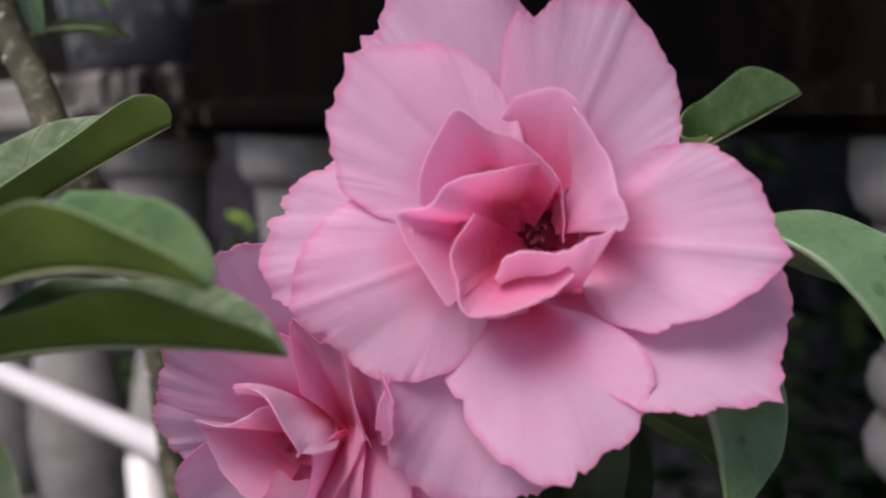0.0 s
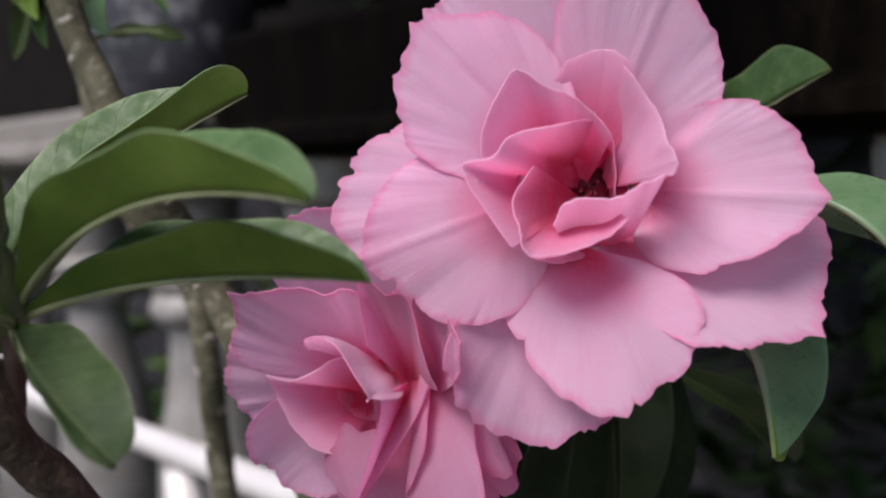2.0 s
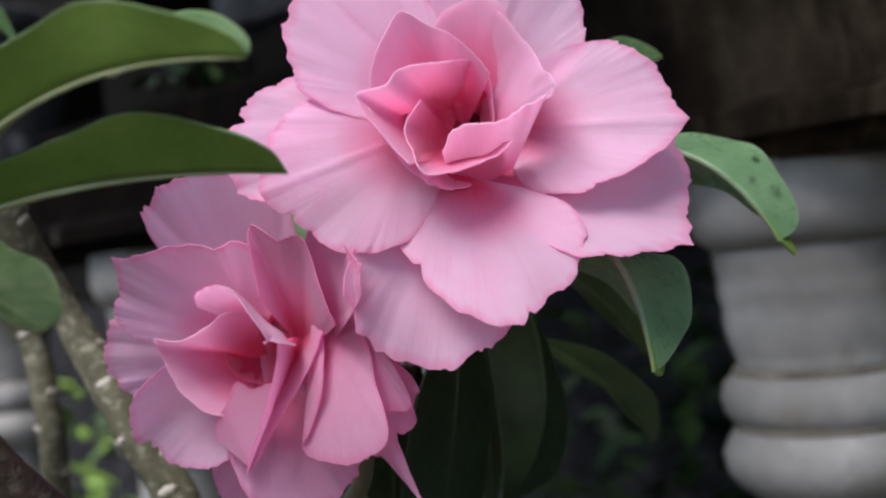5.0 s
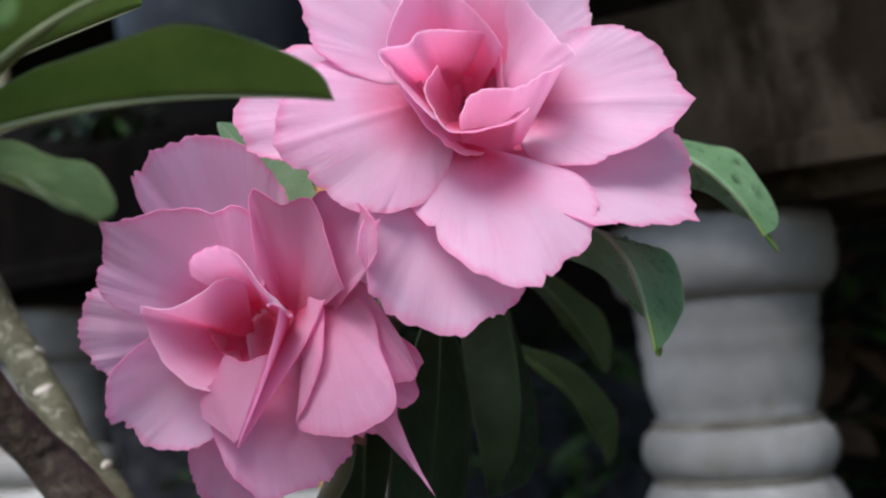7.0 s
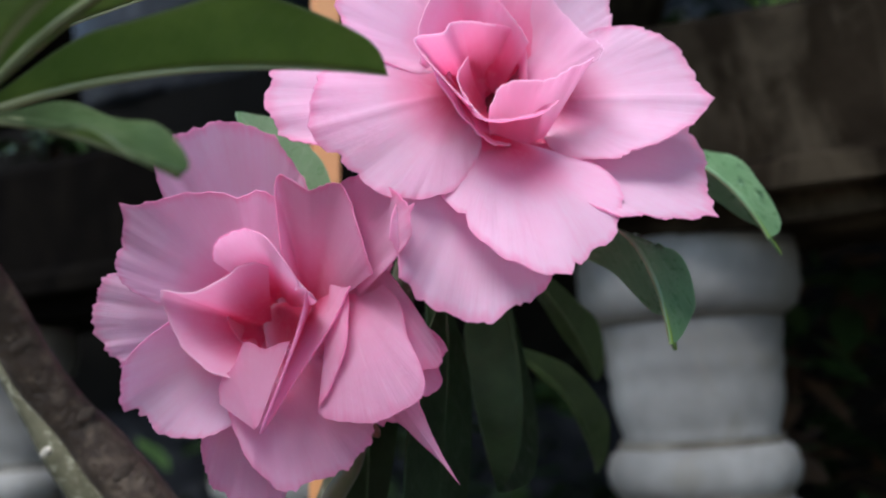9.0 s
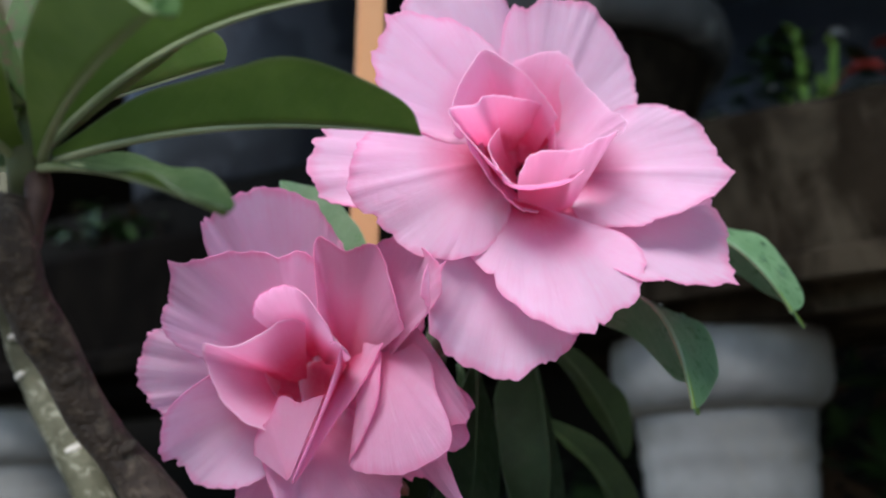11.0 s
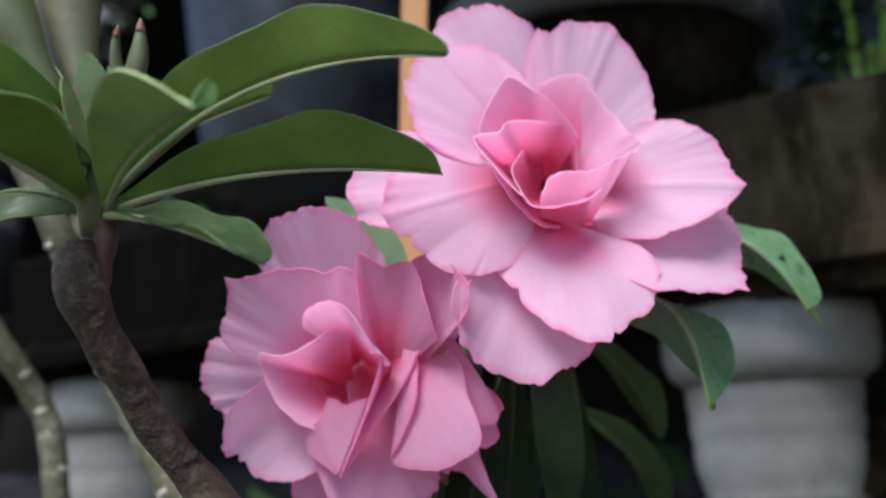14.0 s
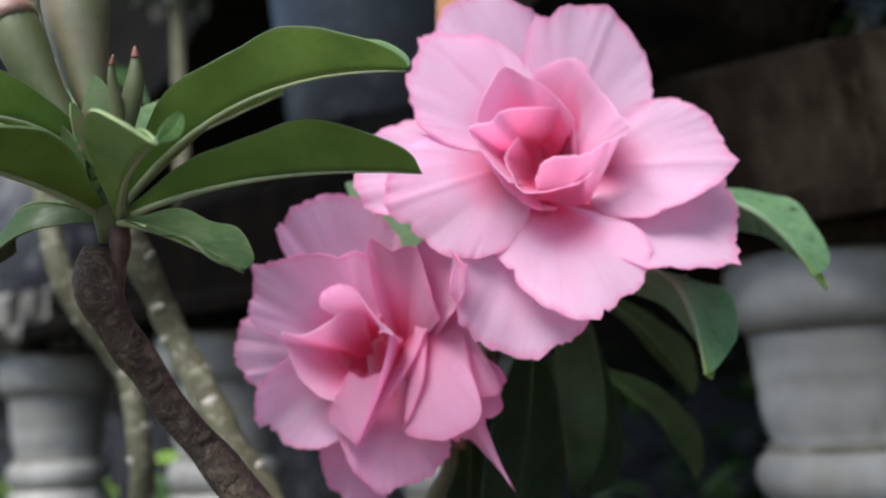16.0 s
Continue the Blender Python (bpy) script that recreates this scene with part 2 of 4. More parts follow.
STAINED_PLASTIC = solid("lime_stained_plastic", (0.012, 0.013, 0.017), (0.036, 0.037, 0.046), 14, 0.45, 0.3, 0.003, (0.13, 0.13, 0.14), gloss=0.3)
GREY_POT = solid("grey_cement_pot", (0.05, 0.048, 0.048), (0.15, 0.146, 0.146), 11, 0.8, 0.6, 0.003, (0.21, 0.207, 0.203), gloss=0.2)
ORANGE = solid("orange_paint", (0.45, 0.20, 0.075), (0.56, 0.28, 0.12), 8, 0.6, 0.2, 0.001)
SOIL = solid("dark_soil", (0.02, 0.016, 0.012), (0.05, 0.042, 0.034), 20, 0.95, 0.9, 0.01, (0.065, 0.06, 0.05), gloss=0.15)
EARTH = solid("dry_earth", (0.055, 0.048, 0.037), (0.11, 0.098, 0.078), 12, 0.95, 0.9, 0.01, (0.085, 0.078, 0.065), gloss=0.15)
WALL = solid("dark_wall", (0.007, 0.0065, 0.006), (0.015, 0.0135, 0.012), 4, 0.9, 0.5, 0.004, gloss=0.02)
DROP = Mat("water").set(Base_Color=(1.0, 1.0, 1.0), Roughness=0.03, IOR=1.2).m
DROP.node_tree.nodes["Principled BSDF"].inputs["Transmission Weight"].default_value = 1.0
RED = solid("red_bloom", (0.5, 0.05, 0.04), (0.65, 0.12, 0.09), 60, 0.6)


# ---- mesh helpers ----
def empty(name, at=(0, 0, 0)):
    e = new(name)
    e.empty_display_size = 0.01
    e.location = at
    return e


def smooth(me):
    for f in me.polygons:
        f.use_smooth = True


def add_mesh(name, me, mats, parent=None, label=""):
    for mt in mats:
        me.materials.append(mt)
    ob = new(name, me)
    if parent is not None:
        ob.parent = parent
        top = parent
        while top is not None:
            ob.location = ob.location - top.location
            top = top.parent
    if label:
        tagged(ob, label)
    return ob


def part(name, bm, material, parent=None, label="", shade=True):
    me = bpy.data.meshes.new(name)
    bm.normal_update()
    bm.to_mesh(me)
    bm.free()
    if shade:
        smooth(me)
    return add_mesh(name, me, [material], parent, label)


def bez(p0, p1, p2, t):
    return p0 * (1 - t) ** 2 + p1 * (2 * t * (1 - t)) + p2 * t ** 2


def shell(name, grid, uvs, thick, normal, mats, parent, label="", first_col=0, lip=None):
    """A thin closed sheet from a grid of points: front, back and a crisp strip between. mats: front and back.
    normal: the way that the front faces, judged from first_col on. lip: the stretch of its last
    row, as shares of its columns, that takes the third material."""
    nr, nc = len(grid), len(grid[0])
    pts = np.array(grid, float)
    du = np.gradient(pts, axis=0)
    dv = np.gradient(pts, axis=1)
    nn = np.cross(du, dv)
    ln = np.linalg.norm(nn, axis=2, keepdims=True)
    nv = np.array(normal, float)
    nn = np.where(ln > 1e-14, nn / np.maximum(ln, 1e-14), nv)
    if (nn[:, first_col:].reshape(-1, 3).mean(0) @ nv) < 0:
        nn = -nn
        flip = True
    else:
        flip = False
    back = pts - nn * thick
    verts = [tuple(p) for p in pts.reshape(-1, 3)] + [tuple(p) for p in back.reshape(-1, 3)]
    n = nr * nc
    faces, mi, fuv = [], [], []
    flat = [uvs[i][j] for i in range(nr) for j in range(nc)]

    def quad(a, b, c, d, m):
        f = (a, b, c, d)
        faces.append(f if not flip else f[::-1])
        mi.append(m)

    for i in range(nr - 1):
        for j in range(nc - 1):
            a, b, c, d = i * nc + j, (i + 1) * nc + j, (i + 1) * nc + j + 1, i * nc + j + 1
            last = lip and i == nr - 2 and lip[0] <= j / nc <= lip[1]
            quad(a, b, c, d, 2 if last else 0)
            quad(n + a, n + d, n + c, n + b, 2 if last else 1)
    ring = [(i, 0) for i in range(nr)] + [(nr - 1, j) for j in range(1, nc)] + [(i, nc - 1) for i in range(nr - 2, -1, -1)]
    m = len(ring)
    verts += [verts[i * nc + j] for i, j in ring] + [verts[n + i * nc + j] for i, j in ring]
    flat = flat + flat + [uvs[i][j] for i, j in ring] * 2
    for k in range(m - 1):
        a, b = 2 * n + k, 2 * n + k + 1
        quad(b, a, m + a, m + b, 0)
    me = bpy.data.meshes.new(name)
    me.from_pydata(verts, [], faces)
    me.polygons.foreach_set("material_index", mi)
    lay = me.uv_layers.new(name="UVMap")
    for lp in me.loops:
        lay.data[lp.index].uv = flat[lp.vertex_index]
    me.validate()
    smooth(me)
    return add_mesh(name, me, mats, parent, label)


FACE = Vector((-0.1, -1.0, 0.1)).normalized()


def petal(parent, base, tip, left, right, s=0.62, fwd=0.006, bow=0.35, ruf=0.0013, curl=0.0002, square=0.95, ragged=0.03,
          notch=(), tick=None, seed=1, mat=None, label="", waist=0.8, crease=0.0, shape=()):
    """A petal from its base to its tip. left and right: its edges where it is widest, at s of its length. fwd: how far the midrib rises
    towards the face of the flower before it bends out; bow: where along it that is. notch: (angle, depth) pairs in the rim.
    shape: how far the outline swells or shrinks at even steps round it."""
    b, e, l, r = (Vector(p) for p in (base, tip, left, right))
    ctrl = b.lerp(e, bow) + FACE * fwd
    ms = bez(b, ctrl, e, s)
    dv, cv = (r - l) / 2, (r + l) / 2 - ms
    n = dv.cross(e - b).normalized()
    if n.dot(FACE) < 0:
        n = -n
    rows, cols = 16, 110
    grid, uvs = [], []
    for i in range(rows + 1):
        rad = (i / rows) ** 0.85
        row, urow = [], []
        for j in range(cols + 1):
            f = 2 * j / cols - 1
            th = f * math.pi * 0.93
            c, sn = math.cos(th), math.sin(th)
            if c >= 0:
                a, w = s + (1 - s) * c ** square, math.copysign(abs(sn) ** square, sn)
            else:
                a, w = s + s * c, math.copysign(abs(sn) ** waist, sn)
            q = noise.noise(Vector((th * 2.2, seed * 3.1, 0.0))) * 0.6 + noise.noise(Vector((th * 7.0, seed * 1.7, 2.0))) * 0.5
            q += noise.noise(Vector((th * 21.0, seed * 2.3, 5.0))) * 0.35 + noise.noise(Vector((th * 55.0, seed * 2.9, 8.0))) * 0.5 * max(0.0, noise.noise(Vector((th * 3.0, seed * 1.1, 9.0))))
            cut = 1 + ragged * q * 1.4
            if shape:
                at = (f + 1) / 2 * (len(shape) - 1)
                lean = [max(0.0, 1 - abs(at - k)) for k in range(len(shape))]
                lean = [g * g * (3 - 2 * g) for g in lean]
                swell = sum(g * v for g, v in zip(lean, shape)) / sum(lean)
            else:
                swell = 0.0
            for at_, deep in notch:
                cut -= deep * math.exp(-((th - at_) / 0.035) ** 2)
            if tick is not None:
                cut += tick[1] * math.exp(-((th - tick[0]) / (tick[2] if len(tick) > 2 else 0.05)) ** 2)
            k = rad * (1 + (cut - 1) * rad ** 4 + swell * rad ** 2)
            aa, ww = a * k, w * k
            p = bez(b, ctrl, e, min(aa, 1.15)) + dv * ww + cv * (ww * ww)
            rim = rad ** 3
            wav = math.sin(th * 2.3 + seed * 1.3) * 0.7 + noise.noise(Vector((th * 2.0, seed * 5.0, rad * 1.4))) * 1.1 + noise.noise(Vector((th * 9.0, seed * 4.0, rad * 2.0))) * 0.25 * rad ** 4
            wav += 0.13 * noise.noise(Vector((th * 11.0, seed * 7.0, rad * 2.2))) * rad ** 2 + 0.10 * noise.noise(Vector((th * 24.0, seed * 8.0, rad * 1.5))) * rad ** 3
            p = p + n * (ruf * rim * wav - curl * rad ** 6 + crease * math.exp(-(ww / 0.05) ** 2) * rad)
            row.append(p)
            urow.append((rad, f))
        grid.append(row)
        uvs.append(urow)
    return shell("petal", grid, uvs, 0.00022, n, [mat or PETAL, mat or PETAL], parent, label)


def fold(parent, base, rim, belly=0.003, foot=0.12, roll=0.0, ragged=0.025, ruf=0.0007, seed=1, mat=None, label="", u0=0.0, u1=1.0, lip=None):
    """A wrapping inner petal: a cone-like sheet that fans out from base to a smooth rim curve. belly: how far it bulges outwards;
    roll: how far its rim turns over."""
    b = Vector(base)
    line = catmull(rim, 14)
    mid = sum(line, Vector()) / len(line)
    rows = 18
    cols = len(line)
    grid = [[] for _ in range(rows + 1)]
    uvs = [[] for _ in range(rows + 1)]
    for j, r in enumerate(line):
        f = 2 * j / (cols - 1) - 1
        st = b + (r - mid) * foot
        rad = Vector((r.x - b.x, 0.0, r.z - b.z))
        rad = rad.normalized() if rad.length > 1e-6 else Vector((0, 0, 1))
        q = noise.noise(Vector((f * 5.0, seed * 3.3, 1.0))) * 0.5 + noise.noise(Vector((f * 17.0, seed * 1.9, 4.0))) * 0.5 + noise.noise(Vector((f * 45.0, seed, 6.0))) * 0.25
        r = r + (r - st) * (ragged * q)
        ctrl = st.lerp(r, 0.5) + rad * belly + Vector((0, 0.001, 0))
        for i in range(rows + 1):
            u = 1.0 if i == rows else 0.977 * (i / (rows - 1)) ** 0.9
            p = bez(st, ctrl, r, u)
            w = noise.noise(Vector((f * 3.0, u * 1.6, seed * 2.1))) + 0.45 * noise.noise(Vector((f * 9.0, u * 2.0, seed * 4.1))) * u * u
            p = p + rad * (ruf * w * u) + (rad * 1.0 - FACE * 0.35) * (roll * u ** 9)
            grid[i].append(p)
            uvs[i].append((u0 + (u1 - u0) * u, f))
    inward = Vector((b.x - mid.x, 0, b.z - mid.z)).normalized() + FACE * 0.5
    return shell("petal", grid, uvs, 0.00022, inward, [mat or PETAL_IN, mat or PETAL_OUT] + ([PETAL_LIP] if lip else []), parent, label, lip=lip)


def leaf(parent, base, ctrl, tip, near, far, mats=None, s=0.55, waist=0.7, end=0.75, wave=0.0009, seed=1, label="", rib=0.0009, upper=None):
    """A leaf folded along its midrib, which runs from base past ctrl to tip. near and far: the two halves, as vectors from the midrib to
    the edge where the leaf is widest. upper: the way that the upper side of the far half faces."""
    b, c, e, nv, fv = (Vector(p) for p in (base, ctrl, tip, near, far))
    top, under = mats or (LEAF_TOP, LEAF_UNDER)
    rows, half = 36, 8
    grid, uvs = [], []
    for i in range(rows + 1):
        u = 1 - (1 - i / rows) ** 1.6
        m = bez(b, c, e, u)
        if u < s:
            w = 0.07 + 0.93 * math.sin(math.pi / 2 * u / s) ** (1 / waist)
        else:
            w = max(0.004, max(0.0, math.cos(math.pi / 2 * (u - s) / (1 - s))) ** end)
        w *= 1 + 0.03 * noise.noise(Vector((u * 9, seed * 3.0, 0)))
        row, urow = [], []
        for j in range(-half, half + 1):
            v = j / half
            side = nv if v < 0 else fv
            t = abs(v)
            p = m + side * (w * t)
            p = p + Vector((0, 0, 1)) * (wave * w * math.sin(u * 14 + seed + (3 if v < 0 else 0)) * t * t)
            row.append(p)
            urow.append((u, v))
        grid.append(row)
        uvs.append(urow)
    up = (nv.normalized() + fv.normalized())
    if up.length < 0.05:
        up = (e - b).cross(nv)
    if upper is not None:
        up = Vector(upper)
    ob = shell("leaf", grid, uvs, 0.0005, up.normalized(), [top, under], parent, label, half if upper is not None else 0)
    if rib:
        pts = [bez(b, c, e, u) - up.normalized() * 0.0006 for u in [k / 14 for k in range(15)]]
        tube("midrib", pts, [rib * (1 - 0.85 * k / 14) for k in range(15)], MIDRIB if under in (LEAF_UNDER, LEAF_PALE) else under, ob, rough=0.0, sides=8)
    return ob


def catmull(pts, n):
    P = [Vector(p) for p in pts]
    P = [P[0] * 2 - P[1]] + P + [P[-1] * 2 - P[-2]]
    out = []
    for i in range(1, len(P) - 2):
        for k in range(n):
            t = k / n
            a, b, c, d = P[i - 1], P[i], P[i + 1], P[i + 2]
            out.append(0.5 * ((2 * b) + (c - a) * t + (2 * a - 5 * b + 4 * c - d) * t * t + (3 * b - a - 3 * c + d) * t ** 3))
    out.append(P[-2])
    return out


def tube(name, pts, radii, material, parent=None, label="", rough=0.0, sides=16, seed=1, grain=90.0):
    bm = bmesh.new()
    rings = []
    side = Vector((1, 0, 0))
    for i, p in enumerate(pts):
        d = (pts[min(i + 1, len(pts) - 1)] - pts[max(i - 1, 0)]).normalized()
        side = (side - d * side.dot(d)).normalized()
        up = d.cross(side)
        ring = []
        for k in range(sides):
            a = 2 * math.pi * k / sides
            o = side * math.cos(a) + up * math.sin(a)
            q = noise.noise((p + o * radii[i]) * grain + Vector((seed, 0, 0))) if rough else 0
            ring.append(bm.verts.new(p + o * radii[i] * (1 + rough * q)))
        rings.append(ring)
    for r0, r1 in zip(rings, rings[1:]):
        for k in range(sides):
            bm.faces.new((r0[k], r0[(k + 1) % sides], r1[(k + 1) % sides], r1[k]))
    bm.faces.new(rings[0][::-1])
    bm.faces.new(rings[-1])
    return part(name, bm, material, parent, label)


def branch(parent, pts, radii, material, label, scars=(), seed=1, name="branch", rough=0.16, scar=None, scar_label="pale crescent leaf scar"):
    """A woody branch along a smooth line, with leaf scars at (how far along, angle)."""
    n = 10
    line = catmull(pts, n)
    rad = []
    for i in range(len(line)):
        f = i / n
        k = min(int(f), len(radii) - 2)
        rad.append(radii[k] + (radii[k + 1] - radii[k]) * (f - k))
    ob = tube(name, line, rad, material, parent, label, rough, 20, seed)
    for along, ang in scars:
        i = min(int(along * (len(line) - 1)), len(line) - 2)
        d = (line[i + 1] - line[i]).normalized()
        side = Vector((1, 0, 0))
        side = (side - d * side.dot(d)).normalized()
        up = d.cross(side)
        o = side * math.cos(ang) + up * math.sin(ang)
        bm = bmesh.new()
        bmesh.ops.create_uvsphere(bm, u_segments=12, v_segments=7, radius=1.0)
        rr = rad[i]
        t = d.cross(o)
        for v in bm.verts:
            x, y, z = v.co
            dent = 0.35 * math.exp(-(x * x + y * y) * 3) if z > 0 else 0
            v.co = line[i] + o * (rr * 0.93) + t * (x * rr * 0.5) + d * (y * rr * 0.24) + o * ((z - dent) * rr * 0.17)
        part("leaf_scar", bm, scar or SCAR, ob, scar_label)
    return ob


def lathe(name, profile, material, parent=None, label="", at=(0, 0, 0), seg=40, closed=True):
    bm = bmesh.new()
    rings = []
    for r, z in profile:
        rings.append([bm.verts.new((at[0] + r * math.cos(2 * math.pi * k / seg), at[1] + r * math.sin(2 * math.pi * k / seg), at[2] + z)) for k in range(seg)])
    for r0, r1 in zip(rings, rings[1:]):
        for k in range(seg):
            bm.faces.new((r0[k], r0[(k + 1) % seg], r1[(k + 1) % seg], r1[k]))
    if closed:
        bm.faces.new(rings[0][::-1])
        bm.faces.new(rings[-1])
    bmesh.ops.recalc_face_normals(bm, faces=bm.faces)
    return part(name, bm, material, parent, label)


def bar(name, line, section, material, parent=None, label=""):
    """A straight bar: section is a list of (out, up) points, carried from one end of line to the other."""
    p, q = Vector(line[0]), Vector(line[1])
    d = (q - p).normalized()
    out = Vector((-d.y, d.x, 0))
    bm = bmesh.new()
    n = 60
    rings = []
    for i in range(n + 1):
        c = p.lerp(q, i / n)
        rings.append([bm.verts.new(c + out * (o + 0.0016 * noise.noise(Vector((i * 0.9, o * 90, u * 90)))) + Vector((0, 0, u + 0.0016 * noise.noise(Vector((i * 0.8, u * 80, o * 50)))))) for o, u in section])
    m = len(section)
    for r0, r1 in zip(rings, rings[1:]):
        for k in range(m):
            bm.faces.new((r0[k], r0[(k + 1) % m], r1[(k + 1) % m], r1[k]))
    bm.faces.new(rings[0][::-1])
    bm.faces.new(rings[-1])
    bmesh.ops.recalc_face_normals(bm, faces=bm.faces)
    return part(name, bm, material, parent, label, shade=False)


# ---- the setting ----
bm = bmesh.new()
bmesh.ops.create_grid(bm, x_segments=80, y_segments=80, size=1)
for v in bm.verts:
    r = max(abs(v.co.x), abs(v.co.y))
    k = 1.5 + 120 * r ** 6
    v.co = Vector((v.co.x * k, v.co.y * k + 0.6, 0.02 * noise.noise(v.co * 14)))
tagged(part("ground", bm, EARTH), "brown dry earth of a garden", "ground", kind="structure")

ROW, ALONG, OUT = Vector((0.178, 0.425, 0)), Vector((-0.73, 0.683, 0)), Vector((-0.683, -0.73, 0))


def on_row(along, out=0.0, z=0.0):
    return ROW + ALONG * along + OUT * out + Vector((0, 0, z))


rail = empty("balustrade_rail", on_row(0.3, 0, 0.99))
tagged(rail, "mouldy grey concrete handrail, coloured darker for shade, on white balusters", "handrail")
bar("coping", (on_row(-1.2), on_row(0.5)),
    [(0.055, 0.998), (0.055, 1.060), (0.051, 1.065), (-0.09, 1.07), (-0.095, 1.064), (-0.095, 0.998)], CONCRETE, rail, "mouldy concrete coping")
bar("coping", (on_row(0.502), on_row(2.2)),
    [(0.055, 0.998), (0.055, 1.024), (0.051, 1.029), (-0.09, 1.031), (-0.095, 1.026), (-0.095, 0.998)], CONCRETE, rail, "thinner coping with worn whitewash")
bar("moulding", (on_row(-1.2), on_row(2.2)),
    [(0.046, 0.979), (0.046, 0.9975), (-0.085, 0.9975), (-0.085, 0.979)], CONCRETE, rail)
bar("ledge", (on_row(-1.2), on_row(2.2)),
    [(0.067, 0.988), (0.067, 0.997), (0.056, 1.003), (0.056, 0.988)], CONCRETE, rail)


def baluster():
    e = empty("baluster")
    sections = (
        ("cap_block", [(0.0475, 0.979), (0.0488, 0.972), (0.0488, 0.958), (0.0462, 0.950), (0.0405, 0.9455)]),
        ("bell", [(0.0398, 0.9455), (0.0396, 0.9415), (0.0393, 0.9360), (0.0384, 0.9325), (0.0388, 0.9290), (0.0386, 0.9240), (0.0374, 0.9200), (0.0377, 0.9160), (0.0370, 0.9080), (0.0350, 0.9005), (0.0335, 0.8965), (0.0345, 0.8928)]),
        ("ring", [(0.0350, 0.8920), (0.0400, 0.888), (0.0420, 0.881), (0.0405, 0.875), (0.0365, 0.8695)]),
        ("ring", [(0.0360, 0.8690), (0.0395, 0.865), (0.0430, 0.858), (0.0420, 0.850), (0.0375, 0.844), (0.0300, 0.8385)]),
        ("vase", [(0.0290, 0.8380), (0.0285, 0.830), (0.0290, 0.815), (0.0330, 0.79), (0.0400, 0.755), (0.0470, 0.715), (0.0500, 0.68), (0.0480, 0.64), (0.0410, 0.60), (0.0330, 0.57), (0.0300, 0.556)]),
        ("foot", [(0.0300, 0.5555), (0.0430, 0.545), (0.0430, 0.53), (0.0370, 0.52), (0.0410, 0.51), (0.0485, 0.50), (0.0485, 0.4595)]))
    for n_, prof in sections:
        lathe(n_, prof[::-1], WHITE_PAINT, e)
    for r_, z_ in ((0.0396, 0.9458), (0.0352, 0.8923), (0.0364, 0.8693)):
        lathe("joint", [(r_ - 0.004, z_ - 0.0016), (r_ + 0.0006, z_ - 0.0016), (r_ + 0.0012, z_), (r_ + 0.0006, z_ + 0.0016), (r_ - 0.004, z_ + 0.0016)], DIRT, e, "mud-stained joint")
    return e


first = baluster()
tagged(first, "white painted concrete baluster with rings and stained joint", "baluster", "balusters under the handrail")
first.location = on_row(0)
for k in range(-3, 9):
    if k:
        copy_thing(first, Matrix.Translation(on_row(0.225 * k)))
bar("plinth", (on_row(-1.2), on_row(2.2)), [(0.08, 0.0), (0.08, 0.44), (0.07, 0.459), (-0.07, 0.459), (-0.08, 0.44), (-0.08, 0.0)], CONCRETE)
tagged(bpy.data.objects["plinth"], "low mouldy concrete plinth under the balusters", "plinth", kind="structure")

pipe_line = [on_row(-0.6 + 0.2 * k, 0.160, 0.813) for k in range(12)]
pp = tube("pipe", pipe_line, [0.0088] * 12, PVC, None, "", 0, 24)
tagged(pp, "white plastic water pipe running along the balustrade", "pipe")
for k in range(3):
    st = tube("pipe_support", [on_row(-0.5 + 0.9 * k, 0.160, 0.0), on_row(-0.5 + 0.9 * k, 0.160, 0.803)], [0.012, 0.012], PVC)
    tagged(st, "white plastic post carrying the water pipe", "pipe support")

# added: near-black backdrop wall against the sky, and unseen slab shading the balustrade
def slab(name, corners, z0, z1, mat, label, category):
    bm = bmesh.new()
    lo = [bm.verts.new((x, y, z0)) for x, y in corners]
    hi = [bm.verts.new((x, y, z1)) for x, y in corners]
    n = len(corners)
    bm.faces.new(lo[::-1])
    bm.faces.new(hi)
    for k in range(n):
        bm.faces.new((lo[k], lo[(k + 1) % n], hi[(k + 1) % n], hi[k]))
    return tagged(part(name, bm, mat, None, "", False), label, category, kind="structure")


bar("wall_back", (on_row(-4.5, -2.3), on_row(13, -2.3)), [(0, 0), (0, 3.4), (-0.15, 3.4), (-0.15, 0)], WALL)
tagged(bpy.data.objects["wall_back"], "near-black wall added as a backdrop to block the sky", "wall", kind="structure")
slab("ceiling", [(2.2, -0.52), (0.40, -0.30), (-0.10, 0.03), (-0.20, 0.13), (-0.31, 0.35), (-0.23, 0.46), (-0.02, 0.78), (-0.4, 1.8), (-1.7, 4.6), (5.2, 0.4), (4.2, -2.0)], 1.50, 1.56, WALL, "unseen dark slab added overhead to shade the balustrade", "roof")


